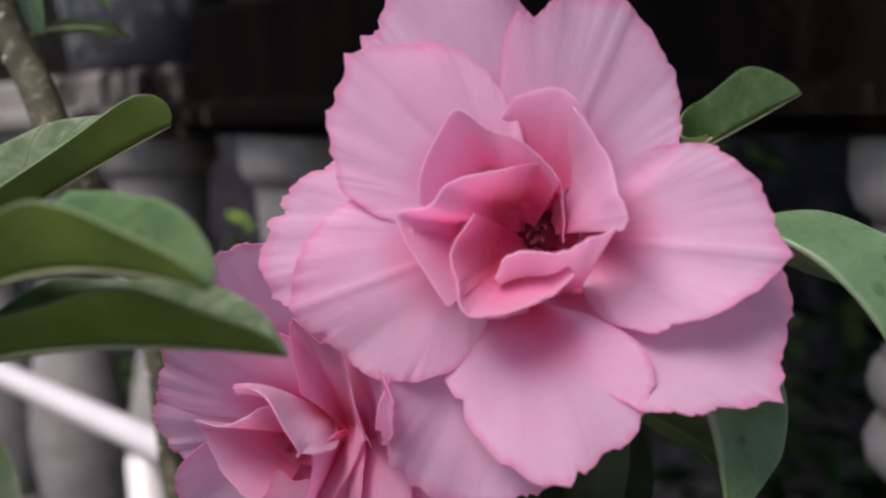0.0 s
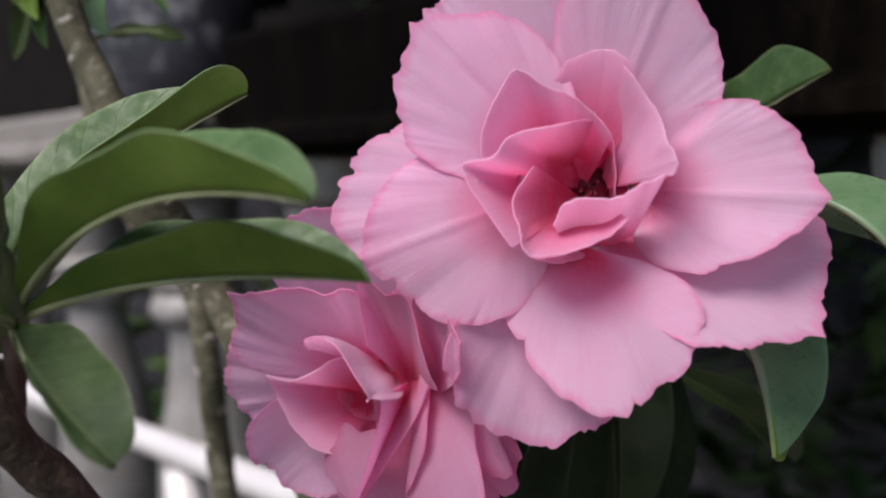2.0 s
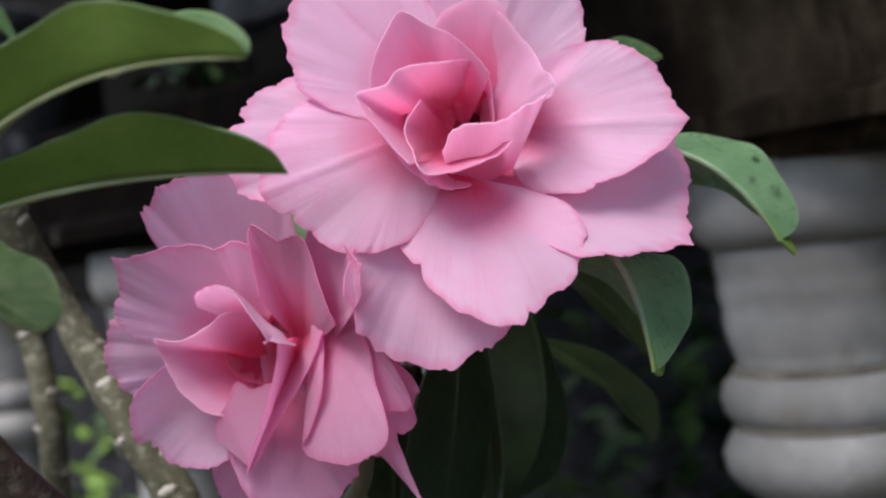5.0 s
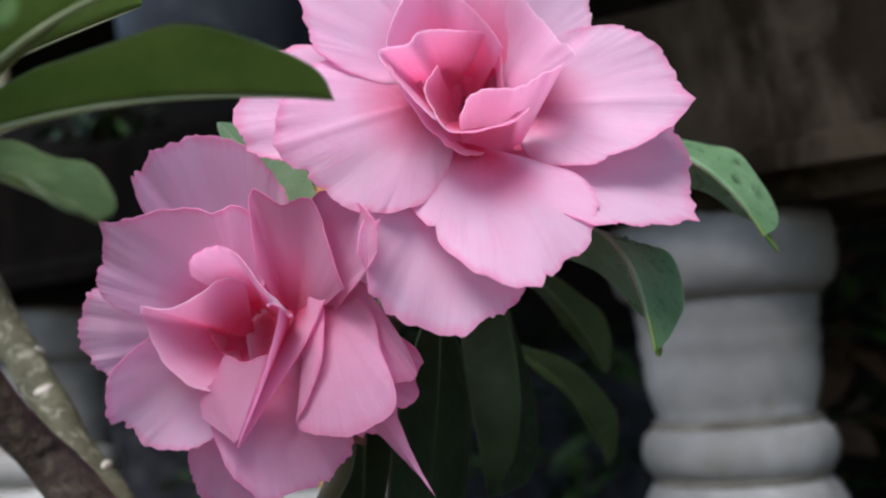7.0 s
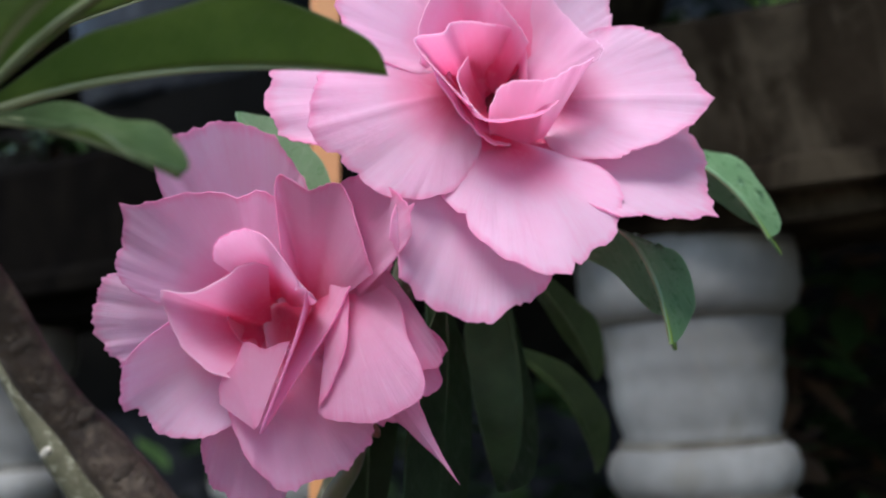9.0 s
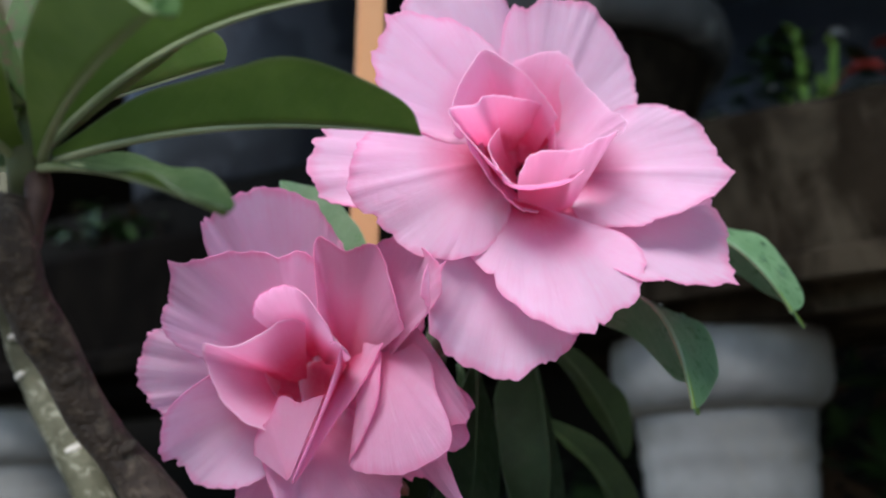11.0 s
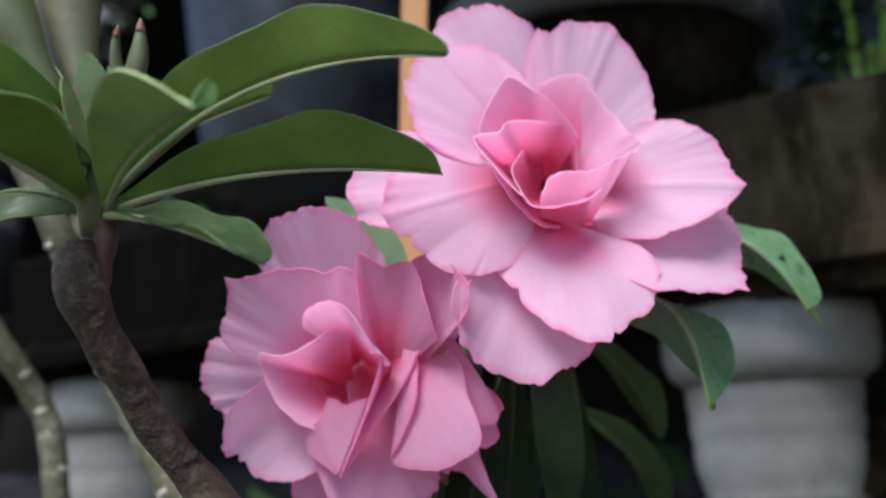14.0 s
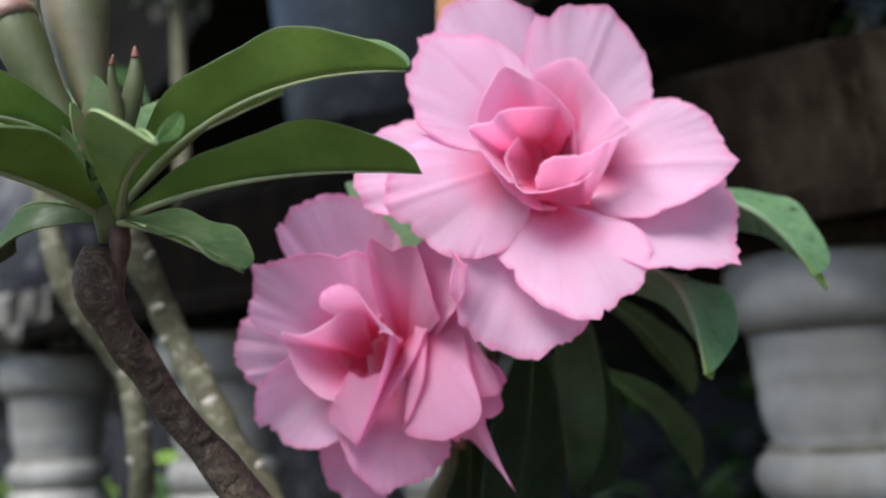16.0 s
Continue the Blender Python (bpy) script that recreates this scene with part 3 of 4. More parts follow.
# ---- foliage behind the balusters ----
def clump(name, centre, size, count, length, mats, label, seed, droop=0.3, category="shrub"):
    """A loose mass of small pointed leaves on short twigs, in one mesh."""
    rnd = random.Random(seed)
    verts, faces, mi = [], [], []
    for _ in range(count):
        d = Vector((rnd.gauss(0, 1), rnd.gauss(0, 1), rnd.gauss(0, 1)))
        d = d.normalized() * rnd.random() ** 0.45
        c = Vector(centre) + Vector((d.x * size[0], d.y * size[1], d.z * size[2]))
        a = rnd.random() * 6.283
        way = Vector((math.cos(a), math.sin(a), rnd.uniform(-droop - 0.4, 0.5))).normalized()
        ln = length * rnd.uniform(0.6, 1.3)
        side = way.cross(Vector((rnd.gauss(0, 0.3), rnd.gauss(0, 0.3), 1))).normalized() * ln * rnd.uniform(0.16, 0.26)
        up = side.cross(way).normalized()
        k = len(verts)
        verts += [c, c + way * ln * 0.35 + side - up * ln * 0.03, c + way * ln * 0.7 + side * 0.8 - up * ln * 0.09, c + way * ln - up * ln * 0.2,
                  c + way * ln * 0.7 - side * 0.8 - up * ln * 0.09, c + way * ln * 0.35 - side - up * ln * 0.03, c + way * ln * 0.38 - up * ln * 0.07, c + way * ln * 0.7 - up * ln * 0.15]
        faces += [(k, k + 1, k + 6), (k, k + 6, k + 5), (k + 1, k + 2, k + 7, k + 6), (k + 6, k + 7, k + 4, k + 5), (k + 2, k + 3, k + 7), (k + 7, k + 3, k + 4)]
        mi += [rnd.randrange(len(mats))] * 6
    me = bpy.data.meshes.new(name)
    me.from_pydata([tuple(v) for v in verts], [], faces)
    me.polygons.foreach_set("material_index", mi)
    me.uv_layers.new(name="UVMap")
    smooth(me)
    return tagged(add_mesh(name, me, mats), label, category, kind="stuff")


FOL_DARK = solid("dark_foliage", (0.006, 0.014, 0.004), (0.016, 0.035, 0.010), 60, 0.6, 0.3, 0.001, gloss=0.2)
FOL_MID = solid("mid_foliage", (0.02, 0.045, 0.012), (0.05, 0.10, 0.026), 60, 0.5, 0.3, 0.001)
FOL_LIME = solid("lime_foliage", (0.16, 0.28, 0.04), (0.26, 0.40, 0.08), 60, 0.45, 0.3, 0.001)
PAVING = solid("lavender_grey_paving", (0.035, 0.035, 0.040), (0.10, 0.097, 0.112), 7, 0.8, 0.5, 0.003, (0.04, 0.04, 0.045), gloss=0.2)
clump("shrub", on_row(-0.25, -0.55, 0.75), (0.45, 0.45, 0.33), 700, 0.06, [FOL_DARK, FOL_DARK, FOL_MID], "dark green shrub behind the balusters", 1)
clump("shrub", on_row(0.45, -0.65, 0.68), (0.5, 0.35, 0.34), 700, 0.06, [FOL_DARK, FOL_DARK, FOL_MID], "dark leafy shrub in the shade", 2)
clump("shrub", on_row(1.2, -0.35, 0.65), (0.3, 0.3, 0.25), 300, 0.07, [FOL_LIME, FOL_MID], "bright lime-green shrub behind the balusters", 3)
BROWN = solid("withered_leaf", (0.05, 0.025, 0.012), (0.11, 0.06, 0.03), 60, 0.7)
clump("shrub", (0.365, 0.59, 0.87), (0.07, 0.05, 0.22), 170, 0.045, [FOL_MID, FOL_MID, FOL_DARK, BROWN], "green shrub with withered brown leaves", 5)
clump("shrub", on_row(-0.3, -0.35, 1.12), (0.18, 0.25, 0.10), 160, 0.05, [FOL_DARK, FOL_MID, FOL_LIME], "green potted shrub above the coping", 4)
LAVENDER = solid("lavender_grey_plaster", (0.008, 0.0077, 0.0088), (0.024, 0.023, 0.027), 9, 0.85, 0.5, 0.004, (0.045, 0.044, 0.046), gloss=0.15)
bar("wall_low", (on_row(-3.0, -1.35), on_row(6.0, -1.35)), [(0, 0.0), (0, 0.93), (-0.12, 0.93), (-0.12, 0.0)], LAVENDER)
tagged(bpy.data.objects["wall_low"], "low lavender-grey plastered garden wall", "wall", kind="structure")
slab("pavement", [(2.5, 0.3), (-2.0, 4.5), (-0.2, 6.0), (4.3, 1.8)], 0.003, 0.03, PAVING, "lavender-grey paving behind the balustrade", "pavement")


# ---- things on the coping ----
def tub(name, at, r, h, mat, label):
    """A nursery pot: tapered body, rolled rim and soil."""
    e = empty(name, at)
    lathe("body", [(r * 0.74, 0), (r * 0.76, 0.004), (r * 0.95, h * 0.88), (r * 0.93, h * 0.884)], mat, e, "", at, 48)
    lathe("rim", [(r * 0.955, h * 0.885), (r * 1.0, h * 0.888), (r * 1.012, h * 0.90), (r * 1.012, h * 0.985), (r, h), (r * 0.95, h), (r * 0.935, h * 0.985), (r * 0.93, h * 0.89), (r * 0.955, h * 0.885)], mat, e, "thick pot rim", at, 48, False)
    lathe("soil", [(r * 0.92, h * 0.885), (r * 0.92, h * 0.91), (r * 0.4, h * 0.93), (0.001, h * 0.93)], SOIL, e, "dark potting soil", at, 32)
    return tagged(e, label, "plant pot")


# near-black bar added to fill the dark band between coping and pot
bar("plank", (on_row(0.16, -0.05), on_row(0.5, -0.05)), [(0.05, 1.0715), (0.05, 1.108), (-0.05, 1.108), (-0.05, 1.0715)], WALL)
tagged(bpy.data.objects["plank"], "near-black bar added on the coping under the pot", "plank")
tub("black_pot", tuple(on_row(0.33, -0.075, 1.109)), 0.108, 0.24, BLACK_PLASTIC, "dusty black plastic nursery pot on a near-black bar")
tub("black_pot", tuple(on_row(0.76, -0.04, 1.0325)), 0.088, 0.17, STAINED_PLASTIC, "small black plastic pot with whitish lime stains")
clump("weed", on_row(0.365, 0.024, 1.086), (0.035, 0.032, 0.015), 70, 0.018, [FOL_MID, FOL_DARK, FOL_MID, BROWN], "low green weed with brown leaves on the coping", 21, category="weed")
BOWL = (0.151, 0.545, 1.071)
bowl = empty("cement_bowl", BOWL)
tagged(bowl, "round grey cement bowl with a thick rolled rim", "bowl")
# body takes the blackened concrete, painting in the shade below the rim
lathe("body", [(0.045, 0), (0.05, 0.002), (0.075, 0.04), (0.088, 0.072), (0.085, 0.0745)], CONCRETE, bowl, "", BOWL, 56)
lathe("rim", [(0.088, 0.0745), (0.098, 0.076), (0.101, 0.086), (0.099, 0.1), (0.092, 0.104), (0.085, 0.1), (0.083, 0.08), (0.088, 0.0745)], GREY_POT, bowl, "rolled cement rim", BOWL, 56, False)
lathe("soil", [(0.083, 0.076), (0.083, 0.086), (0.03, 0.09), (0.001, 0.09)], SOIL, bowl, "dark soil", BOWL, 32)
clump("weed", (0.134, 0.438, 1.166), (0.010, 0.006, 0.012), 16, 0.020, [FOL_MID, FOL_LIME], "small green weed growing at the bowl's rim", 9, category="weed")
BLOSSOM = solid("white_blossom", (0.6, 0.6, 0.62), (0.75, 0.75, 0.76), 80, 0.6)
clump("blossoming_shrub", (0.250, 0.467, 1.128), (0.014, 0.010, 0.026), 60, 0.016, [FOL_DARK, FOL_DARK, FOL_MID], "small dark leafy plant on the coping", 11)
clump("white_blossom", (0.2734, 0.4452, 1.145), (0.002, 0.002, 0.002), 9, 0.006, [BLOSSOM], "small white blossom", 16, category="blossom")
clump("white_blossom", (0.2474, 0.4696, 1.121), (0.0015, 0.0015, 0.0015), 7, 0.005, [BLOSSOM], "small white blossom", 17, category="blossom")
clump("red_shrub", (0.284, 0.436, 1.118), (0.010, 0.008, 0.016), 22, 0.018, [RED, RED, FOL_DARK], "small plant with dull red leaves on the coping", 12)
clump("blossoming_shrub", (-0.215, 0.93, 1.345), (0.06, 0.06, 0.045), 110, 0.028, [FOL_MID, FOL_DARK, FOL_MID, BLOSSOM], "leafy shrub with small white blossoms", 14)
clump("blossoming_shrub", (0.306, 0.62, 1.135), (0.03, 0.03, 0.06), 50, 0.022, [FOL_DARK, FOL_DARK, FOL_MID, BLOSSOM], "dark shrub with a few white blossoms", 15)
for px, py, h, lean, r_ in ((0.2585, 0.4592, 0.080, -0.001, 0.0032), (0.2660, 0.4522, 0.068, 0.005, 0.0030), (0.2625, 0.4560, 0.052, 0.002, 0.0030), (0.2545, 0.4625, 0.046, -0.003, 0.0028)):
    q = Vector((px, py, 1.070))
    stalk = tube("plant_stalk", [q, q + Vector((lean * 0.2, 0, h * 0.4)), q + Vector((lean, -lean, h))], [r_, r_, r_ * 0.6], FOL_LIME, None, "", 0.1, 10, 3, 300)
    tagged(stalk, "pale yellow-green succulent stalk on the coping", "stalk", "stalks on the coping")
    for k in range(5):
        o = q + Vector((lean, -lean, h)) * (0.45 + 0.13 * k)
        w = Vector((math.cos(k * 2.4 + px * 900), math.sin(k * 2.4 + px * 900) * 0.6, 0.6))
        leaf(stalk, o, o + w * 0.004, o + w * 0.009, Vector((-w.y, w.x, 0)) * 0.003, Vector((w.y, -w.x, 0)) * 0.003, (LEAF_LIME, LEAF_LIME), s=0.5, seed=k, rib=0, wave=0)
sw = tube("plant_stalk", [Vector((-0.215, 0.93, 0.0)), Vector((-0.21, 0.93, 0.7)), Vector((-0.215, 0.93, 1.36))], [0.012, 0.01, 0.005], BARK_GREY)
tagged(sw, "thin woody stalk under a blossoming shrub", "stalk")
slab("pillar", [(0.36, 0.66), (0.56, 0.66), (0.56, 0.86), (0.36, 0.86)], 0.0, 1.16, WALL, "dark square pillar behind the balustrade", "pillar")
tub("black_pot", (0.46, 0.76, 1.161), 0.12, 0.15, BLACK_PLASTIC, "glossy black plastic pot on the pillar")

# orange stake
bm = bmesh.new()
bmesh.ops.create_cube(bm, size=1)
for v in bm.verts:
    v.co = Vector((-0.0008 + v.co.x * 0.0082 + (v.co.z * 1.5 - 0.29) * 0.05, 0.288 + v.co.y * 0.008, 0.75 + v.co.z * 1.5))
bmesh.ops.bevel(bm, geom=bm.edges[:], offset=0.0008, segments=2, affect="EDGES")
tagged(part("garden_stake", bm, ORANGE, None, "", False), "tan-orange wooden stake standing behind the flowers", "stake")

# ---- the plant ----
plant = empty("desert_rose", (-0.05, 0.2, 0.0))
tagged(plant, "desert rose with two double pink flowers and glossy green leaves", "flowering plant")

f1 = empty("flower")
f1.parent = plant
f1.location = -Vector(plant.location)
tagged(f1, "large double pink flower, ruffled petals, crimson throat")
# back whorl
petal(f1, (0.0130, 0.1840, 0.9890), (0.0032, 0.1820, 1.0219), (-0.0114, 0.1838, 1.0102), (0.0175, 0.1846, 1.0133), shape=(0, 0, 0.07, -0.03, 0, 0.01, -0.06, -0.04, 0.01, 0, 0), seed=1, fwd=0.003)
petal(f1, (0.0190, 0.1820, 0.9850), (0.0325, 0.1800, 1.0136), (0.0142, 0.1791, 1.0128), (0.0405, 0.1778, 0.9915), shape=(0, 0, 0.07, -0.04, -0.03, 0.06, 0.01, -0.02, 0.02, -0.18, 0), seed=2, s=0.66, crease=0.0006, fwd=0.002)
petal(f1, (0.0080, 0.1820, 0.9770), (-0.0319, 0.1750, 0.9765), (-0.0167, 0.1845, 0.9916), (-0.0195, 0.1734, 0.9649), shape=(0, 0, 0.05, -0.03, -0.02, -0.01, -0.04, -0.06, 0.04, 0, 0), seed=3, notch=((-0.5, 0.05),), fwd=0.002)
petal(f1, (0.0200, 0.1800, 0.9700), (0.0545, 0.1691, 0.9533), (0.0535, 0.1826, 0.9735), (0.0328, 0.1648, 0.9504), shape=(0, 0, 0.13, -0.02, -0.03, 0.01, -0.05, -0.05, 0.03, 0, 0), seed=4, fwd=0.002, tick=(0.1, 0.03))
petal(f1, (0.0120, 0.1780, 0.9660), (0.0045, 0.1700, 0.9324), (-0.0101, 0.1670, 0.9495), (0.0214, 0.1672, 0.9417), shape=(0, 0, 0.03, 0, 0.01, 0.01, -0.06, -0.05, 0.02, 0, 0), seed=5, fwd=0.002)
# middle whorl
petal(f1, (0.0100, 0.1770, 0.9840), (-0.0121, 0.1772, 1.0083), (-0.0153, 0.1723, 0.9881), (0.0070, 0.1792, 1.0079), shape=(0, 0, 0.06, -0.03, -0.01, 0.04, -0.03, -0.02, 0.04, 0, 0), seed=6, s=0.66, fwd=0.002, crease=-0.0006, tick=(-0.05, 0.035))
petal(f1, (0.0060, 0.1740, 0.9770), (-0.0247, 0.1677, 0.9675), (-0.0147, 0.1738, 0.9856), (-0.0021, 0.1687, 0.9570), shape=(0, 0, 0.01, -0.04, -0.06, -0.01, -0.03, 0.06, 0.11, 0, 0), seed=7, notch=((0.35, 0.06),), s=0.64, fwd=0.002, crease=0.0005)
petal(f1, (0.0140, 0.1740, 0.9680), (0.0167, 0.1608, 0.9402), (-0.0029, 0.1757, 0.9678), (0.0340, 0.1674, 0.9545), shape=(0, 0, 0, 0.07, 0.08, 0.01, -0.07, -0.01, 0.05, -0.06, 0), seed=8, notch=((-0.75, 0.08), (0.3, 0.06)), s=0.6, fwd=0.002)
petal(f1, (0.0240, 0.1800, 0.9765), (0.0528, 0.1687, 0.9748), (0.0439, 0.1766, 0.9916), (0.0364, 0.1678, 0.9615), shape=(0, -0.01, 0.05, 0, 0.01, 0.07, -0.01, -0.11, -0.04, 0.02, -0.06), seed=9, s=0.62, tick=(0.0, 0.03), crease=0.0007, fwd=0.002)
# inner whorl, outermost first
fold(f1, (0.0160, 0.182, 0.981), [(0.0075, 0.1785, 0.991), (0.0136, 0.1775, 0.9999), (0.0197, 0.1745, 1.0009), (0.0239, 0.1725, 0.9985), (0.0262, 0.174, 0.990)], seed=11, roll=0.0012)
fold(f1, (0.0195, 0.182, 0.978), [(0.0232, 0.1730, 0.9985), (0.0283, 0.1700, 0.9900), (0.0300, 0.1620, 0.9830), (0.0298, 0.1615, 0.9800)], seed=14, belly=0.002, roll=0.0008, mat=PETAL_OUT)
fold(f1, (0.0145, 0.182, 0.979), [(-0.0020, 0.1720, 0.982), (-0.0017, 0.1705, 0.9899), (0.0042, 0.1698, 0.9988), (0.0102, 0.1685, 0.9959), (0.0161, 0.1717, 0.9923), (0.0204, 0.1736, 0.9866)], seed=10, roll=0.0004)
fold(f1, (0.0135, 0.182, 0.973), [(-0.0035, 0.1640, 0.9815), (0.0010, 0.1630, 0.9725), (0.0060, 0.1650, 0.9672), (0.0107, 0.1687, 0.9657), (0.0150, 0.172, 0.9660)], seed=16, belly=0.001, ragged=0.01, mat=PETAL_OUT)
fold(f1, (0.0190, 0.178, 0.967), [(0.0098, 0.1672, 0.9722), (0.0130, 0.1660, 0.976), (0.0202, 0.1640, 0.9766), (0.0255, 0.1632, 0.9787), (0.0293, 0.1620, 0.9803)], seed=15, belly=0.0012, foot=0.5, ragged=0.03, mat=PETAL_OUT, u0=0.2)
fold(f1, (0.0162, 0.1860, 0.9772), [(0.0205, 0.1782, 0.9762), (0.0208, 0.1773, 0.9812), (0.0205, 0.1760, 0.9862), (0.0178, 0.1742, 0.9895), (0.0139, 0.1715, 0.9892), (0.0090, 0.1685, 0.9888), (0.0040, 0.1660, 0.9879), (0.0003, 0.1625, 0.9848), (-0.0048, 0.1628, 0.9834), (-0.0015, 0.1600, 0.9765), (0.0030, 0.1570, 0.9697)], seed=12, belly=0.002, roll=0.0005, foot=0.2, u1=0.80, lip=(0.4, 0.82))
fold(f1, (0.0145, 0.182, 0.975), [(0.0068, 0.1695, 0.9828), (0.0034, 0.1650, 0.9772), (0.0039, 0.1625, 0.9722), (0.0045, 0.1597, 0.9695), (0.0073, 0.1591, 0.9680), (0.0140, 0.1601, 0.9688), (0.0193, 0.1623, 0.9703), (0.0225, 0.165, 0.973)], seed=13, belly=0.0022, ragged=0.012, u1=0.80, lip=(0.0, 0.5))


def lining(parent, base, centre, rx, rz, seed, u1=0.55):
    """Four overlapping short petals that close the flower's cup round its throat."""
    for k in range(4):
        a0 = k * math.pi / 2 + 0.4
        rim = [Vector(centre) + Vector((rx * math.cos(a0 + q * 0.32), 0.0012 * ((k + q) % 2), rz * math.sin(a0 + q * 0.32))) for q in range(7)]
        fold(parent, base, rim, belly=0.0015, foot=0.15, ragged=0.004, ruf=0.0002, seed=seed + k, u1=u1)


def throat(parent, at, r, way, stamens=6):
    """The deep crimson tube of the flower, with its dark stamens."""
    c, w = Vector(at), Vector(way).normalized()
    tube("throat", [c + w * (0.0035 * k) for k in range(6)], [r, r * 0.86, r * 0.7, r * 0.55, r * 0.4, r * 0.25], THROAT, parent, "dark crimson throat", 0.05, 20)
    rnd = random.Random(4)
    for k in range(stamens):
        o = Vector((rnd.uniform(-1, 1), 0, rnd.uniform(-1, 1))) * r * 0.5
        tube("stamen", [c + o * 0.4 + w * 0.001, c + o * 0.8 - w * 0.0025, c + o - w * 0.0055], [0.0005, 0.00055, 0.0002], STAMEN, parent, "", 0, 6)


lining(f1, (0.0165, 0.1870, 0.9770), (0.0172, 0.1838, 0.9765), 0.0064, 0.0062, 80, 0.3)
throat(f1, (0.0165, 0.1845, 0.9775), 0.0040, (0, 1, 0))

f2 = empty("flower")
f2.parent = plant
f2.location = -Vector(plant.location)
tagged(f2, "smaller double pink flower, half open, folded petals")
petal(f2, (-0.0310, 0.2070, 0.9450), (-0.0370, 0.1933, 0.9753), (-0.0505, 0.1943, 0.9659), (-0.0210, 0.1974, 0.9624), shape=(0, 0.01, 0.09, -0.02, -0.02, 0.02, 0.01, -0.04, 0.01, 0, 0), seed=21, fwd=0.002, mat=PETAL)
petal(f2, (-0.0350, 0.2070, 0.9360), (-0.0644, 0.2029, 0.9394), (-0.0557, 0.2053, 0.9481), (-0.0572, 0.2060, 0.9289), shape=(0, 0, 0, -0.01, -0.01, 0, -0.02, -0.04, 0.10, 0, 0), seed=22, fwd=0.002, mat=PETAL)
petal(f2, (-0.0330, 0.2030, 0.9340), (-0.0565, 0.2017, 0.9156), (-0.0512, 0.1975, 0.9352), (-0.0377, 0.1958, 0.9159), shape=(0, 0, 0.03, 0.10, 0.05, -0.08, -0.07, -0.05, 0, 0, 0), seed=23, notch=((-0.3, 0.06),), fwd=0.002, mat=PETAL)
petal(f2, (-0.0320, 0.2060, 0.9300), (-0.0368, 0.2043, 0.8999), (-0.0442, 0.2058, 0.9119), (-0.0265, 0.2041, 0.9050), shape=(0, 0, 0.01, -0.04, -0.02, 0.03, 0, 0, 0, 0, 0), seed=24, fwd=0.002, mat=PETAL_DIMMED)
petal(f2, (-0.0300, 0.2000, 0.9300), (-0.0225, 0.1923, 0.9021), (-0.0389, 0.1925, 0.9173), (-0.0120, 0.1866, 0.9171), shape=(0, 0, 0.01, 0.07, 0.07, -0.05, -0.06, -0.05, 0.04, 0, 0), seed=25, fwd=0.002, mat=PETAL_DIMMED)
petal(f2, (-0.0180, 0.1980, 0.9370), (-0.0003, 0.1785, 0.9060), (-0.0035, 0.1814, 0.9291), (-0.0175, 0.1920, 0.9226), shape=(0, 0.13, 0.29, 0.05, -0.20, 0.01, -0.15, 0.08, 0, 0, 0), seed=26, square=1.35, s=0.5, fwd=0.002, tick=(0, 0.08), mat=PETAL_DIMMED)
petal(f2, (-0.0330, 0.2020, 0.9400), (-0.0568, 0.1921, 0.9578), (-0.0324, 0.1870, 0.9579), (-0.0578, 0.1962, 0.9445), shape=(0, 0, 0.15, -0.02, -0.01, 0.01, -0.10, -0.05, 0.06, 0, 0), seed=27, tick=(0, 0.06), fwd=0.002, mat=PETAL)
petal(f2, (-0.018, 0.197, 0.940), (-0.0081, 0.1640, 0.9523), (-0.0172, 0.1791, 0.9605), (-0.0110, 0.1715, 0.9430), seed=29, tick=(0, 0.06), fwd=0.002, square=1.1, ruf=0.0005, ragged=0.015, mat=PETAL_DIMMED)
petal(f2, (-0.0190, 0.1900, 0.9560), (-0.0030, 0.1770, 0.9240), (-0.0150, 0.1860, 0.9330), (-0.0045, 0.1765, 0.9345), seed=35, s=0.62, fwd=0.003, ruf=0.0004, ragged=0.012, mat=PETAL_DIMMED)
petal(f2, (-0.0169, 0.1905, 0.9464), (-0.0215, 0.1850, 0.9170), (-0.0170, 0.1799, 0.9297), (-0.0049, 0.1695, 0.9250), shape=(0, 0.10, -0.04, -0.07, 0, 0.03, 0.05, 0.05, -0.16, -0.06, 0.05), seed=30, s=0.6, fwd=0.002, ruf=0.0005, ragged=0.015, mat=PETAL_DIMMED)
fold(f2, (-0.0215, 0.197, 0.938), [(-0.0285, 0.1860, 0.948), (-0.0290, 0.1840, 0.9625), (-0.0234, 0.1805, 0.9594), (-0.0182, 0.1745, 0.9588), (-0.0155, 0.1720, 0.9487), (-0.0135, 0.173, 0.942)], seed=28, ruf=0.0004, belly=0.001, mat=PETAL_DIMMED)
fold(f2, (-0.027, 0.199, 0.940), [(-0.0429, 0.1889, 0.9483), (-0.0422, 0.1845, 0.9515), (-0.0379, 0.1790, 0.9532), (-0.0336, 0.1775, 0.9517), (-0.0294, 0.1755, 0.9457), (-0.0244, 0.1769, 0.9397), (-0.0220, 0.181, 0.938)], seed=31, belly=0.002, roll=-0.002, lip=(0.4, 0.9), mat=PETAL)
fold(f2, (-0.031, 0.201, 0.935), [(-0.0310, 0.1870, 0.9450), (-0.0354, 0.1851, 0.9454), (-0.0449, 0.1888, 0.9411), (-0.0507, 0.1906, 0.9419), (-0.0505, 0.1932, 0.9393), (-0.0475, 0.1930, 0.932), (-0.0425, 0.1915, 0.9265), (-0.0370, 0.192, 0.9245)], seed=32, belly=0.001, roll=0.0005, lip=(0.1, 0.5))
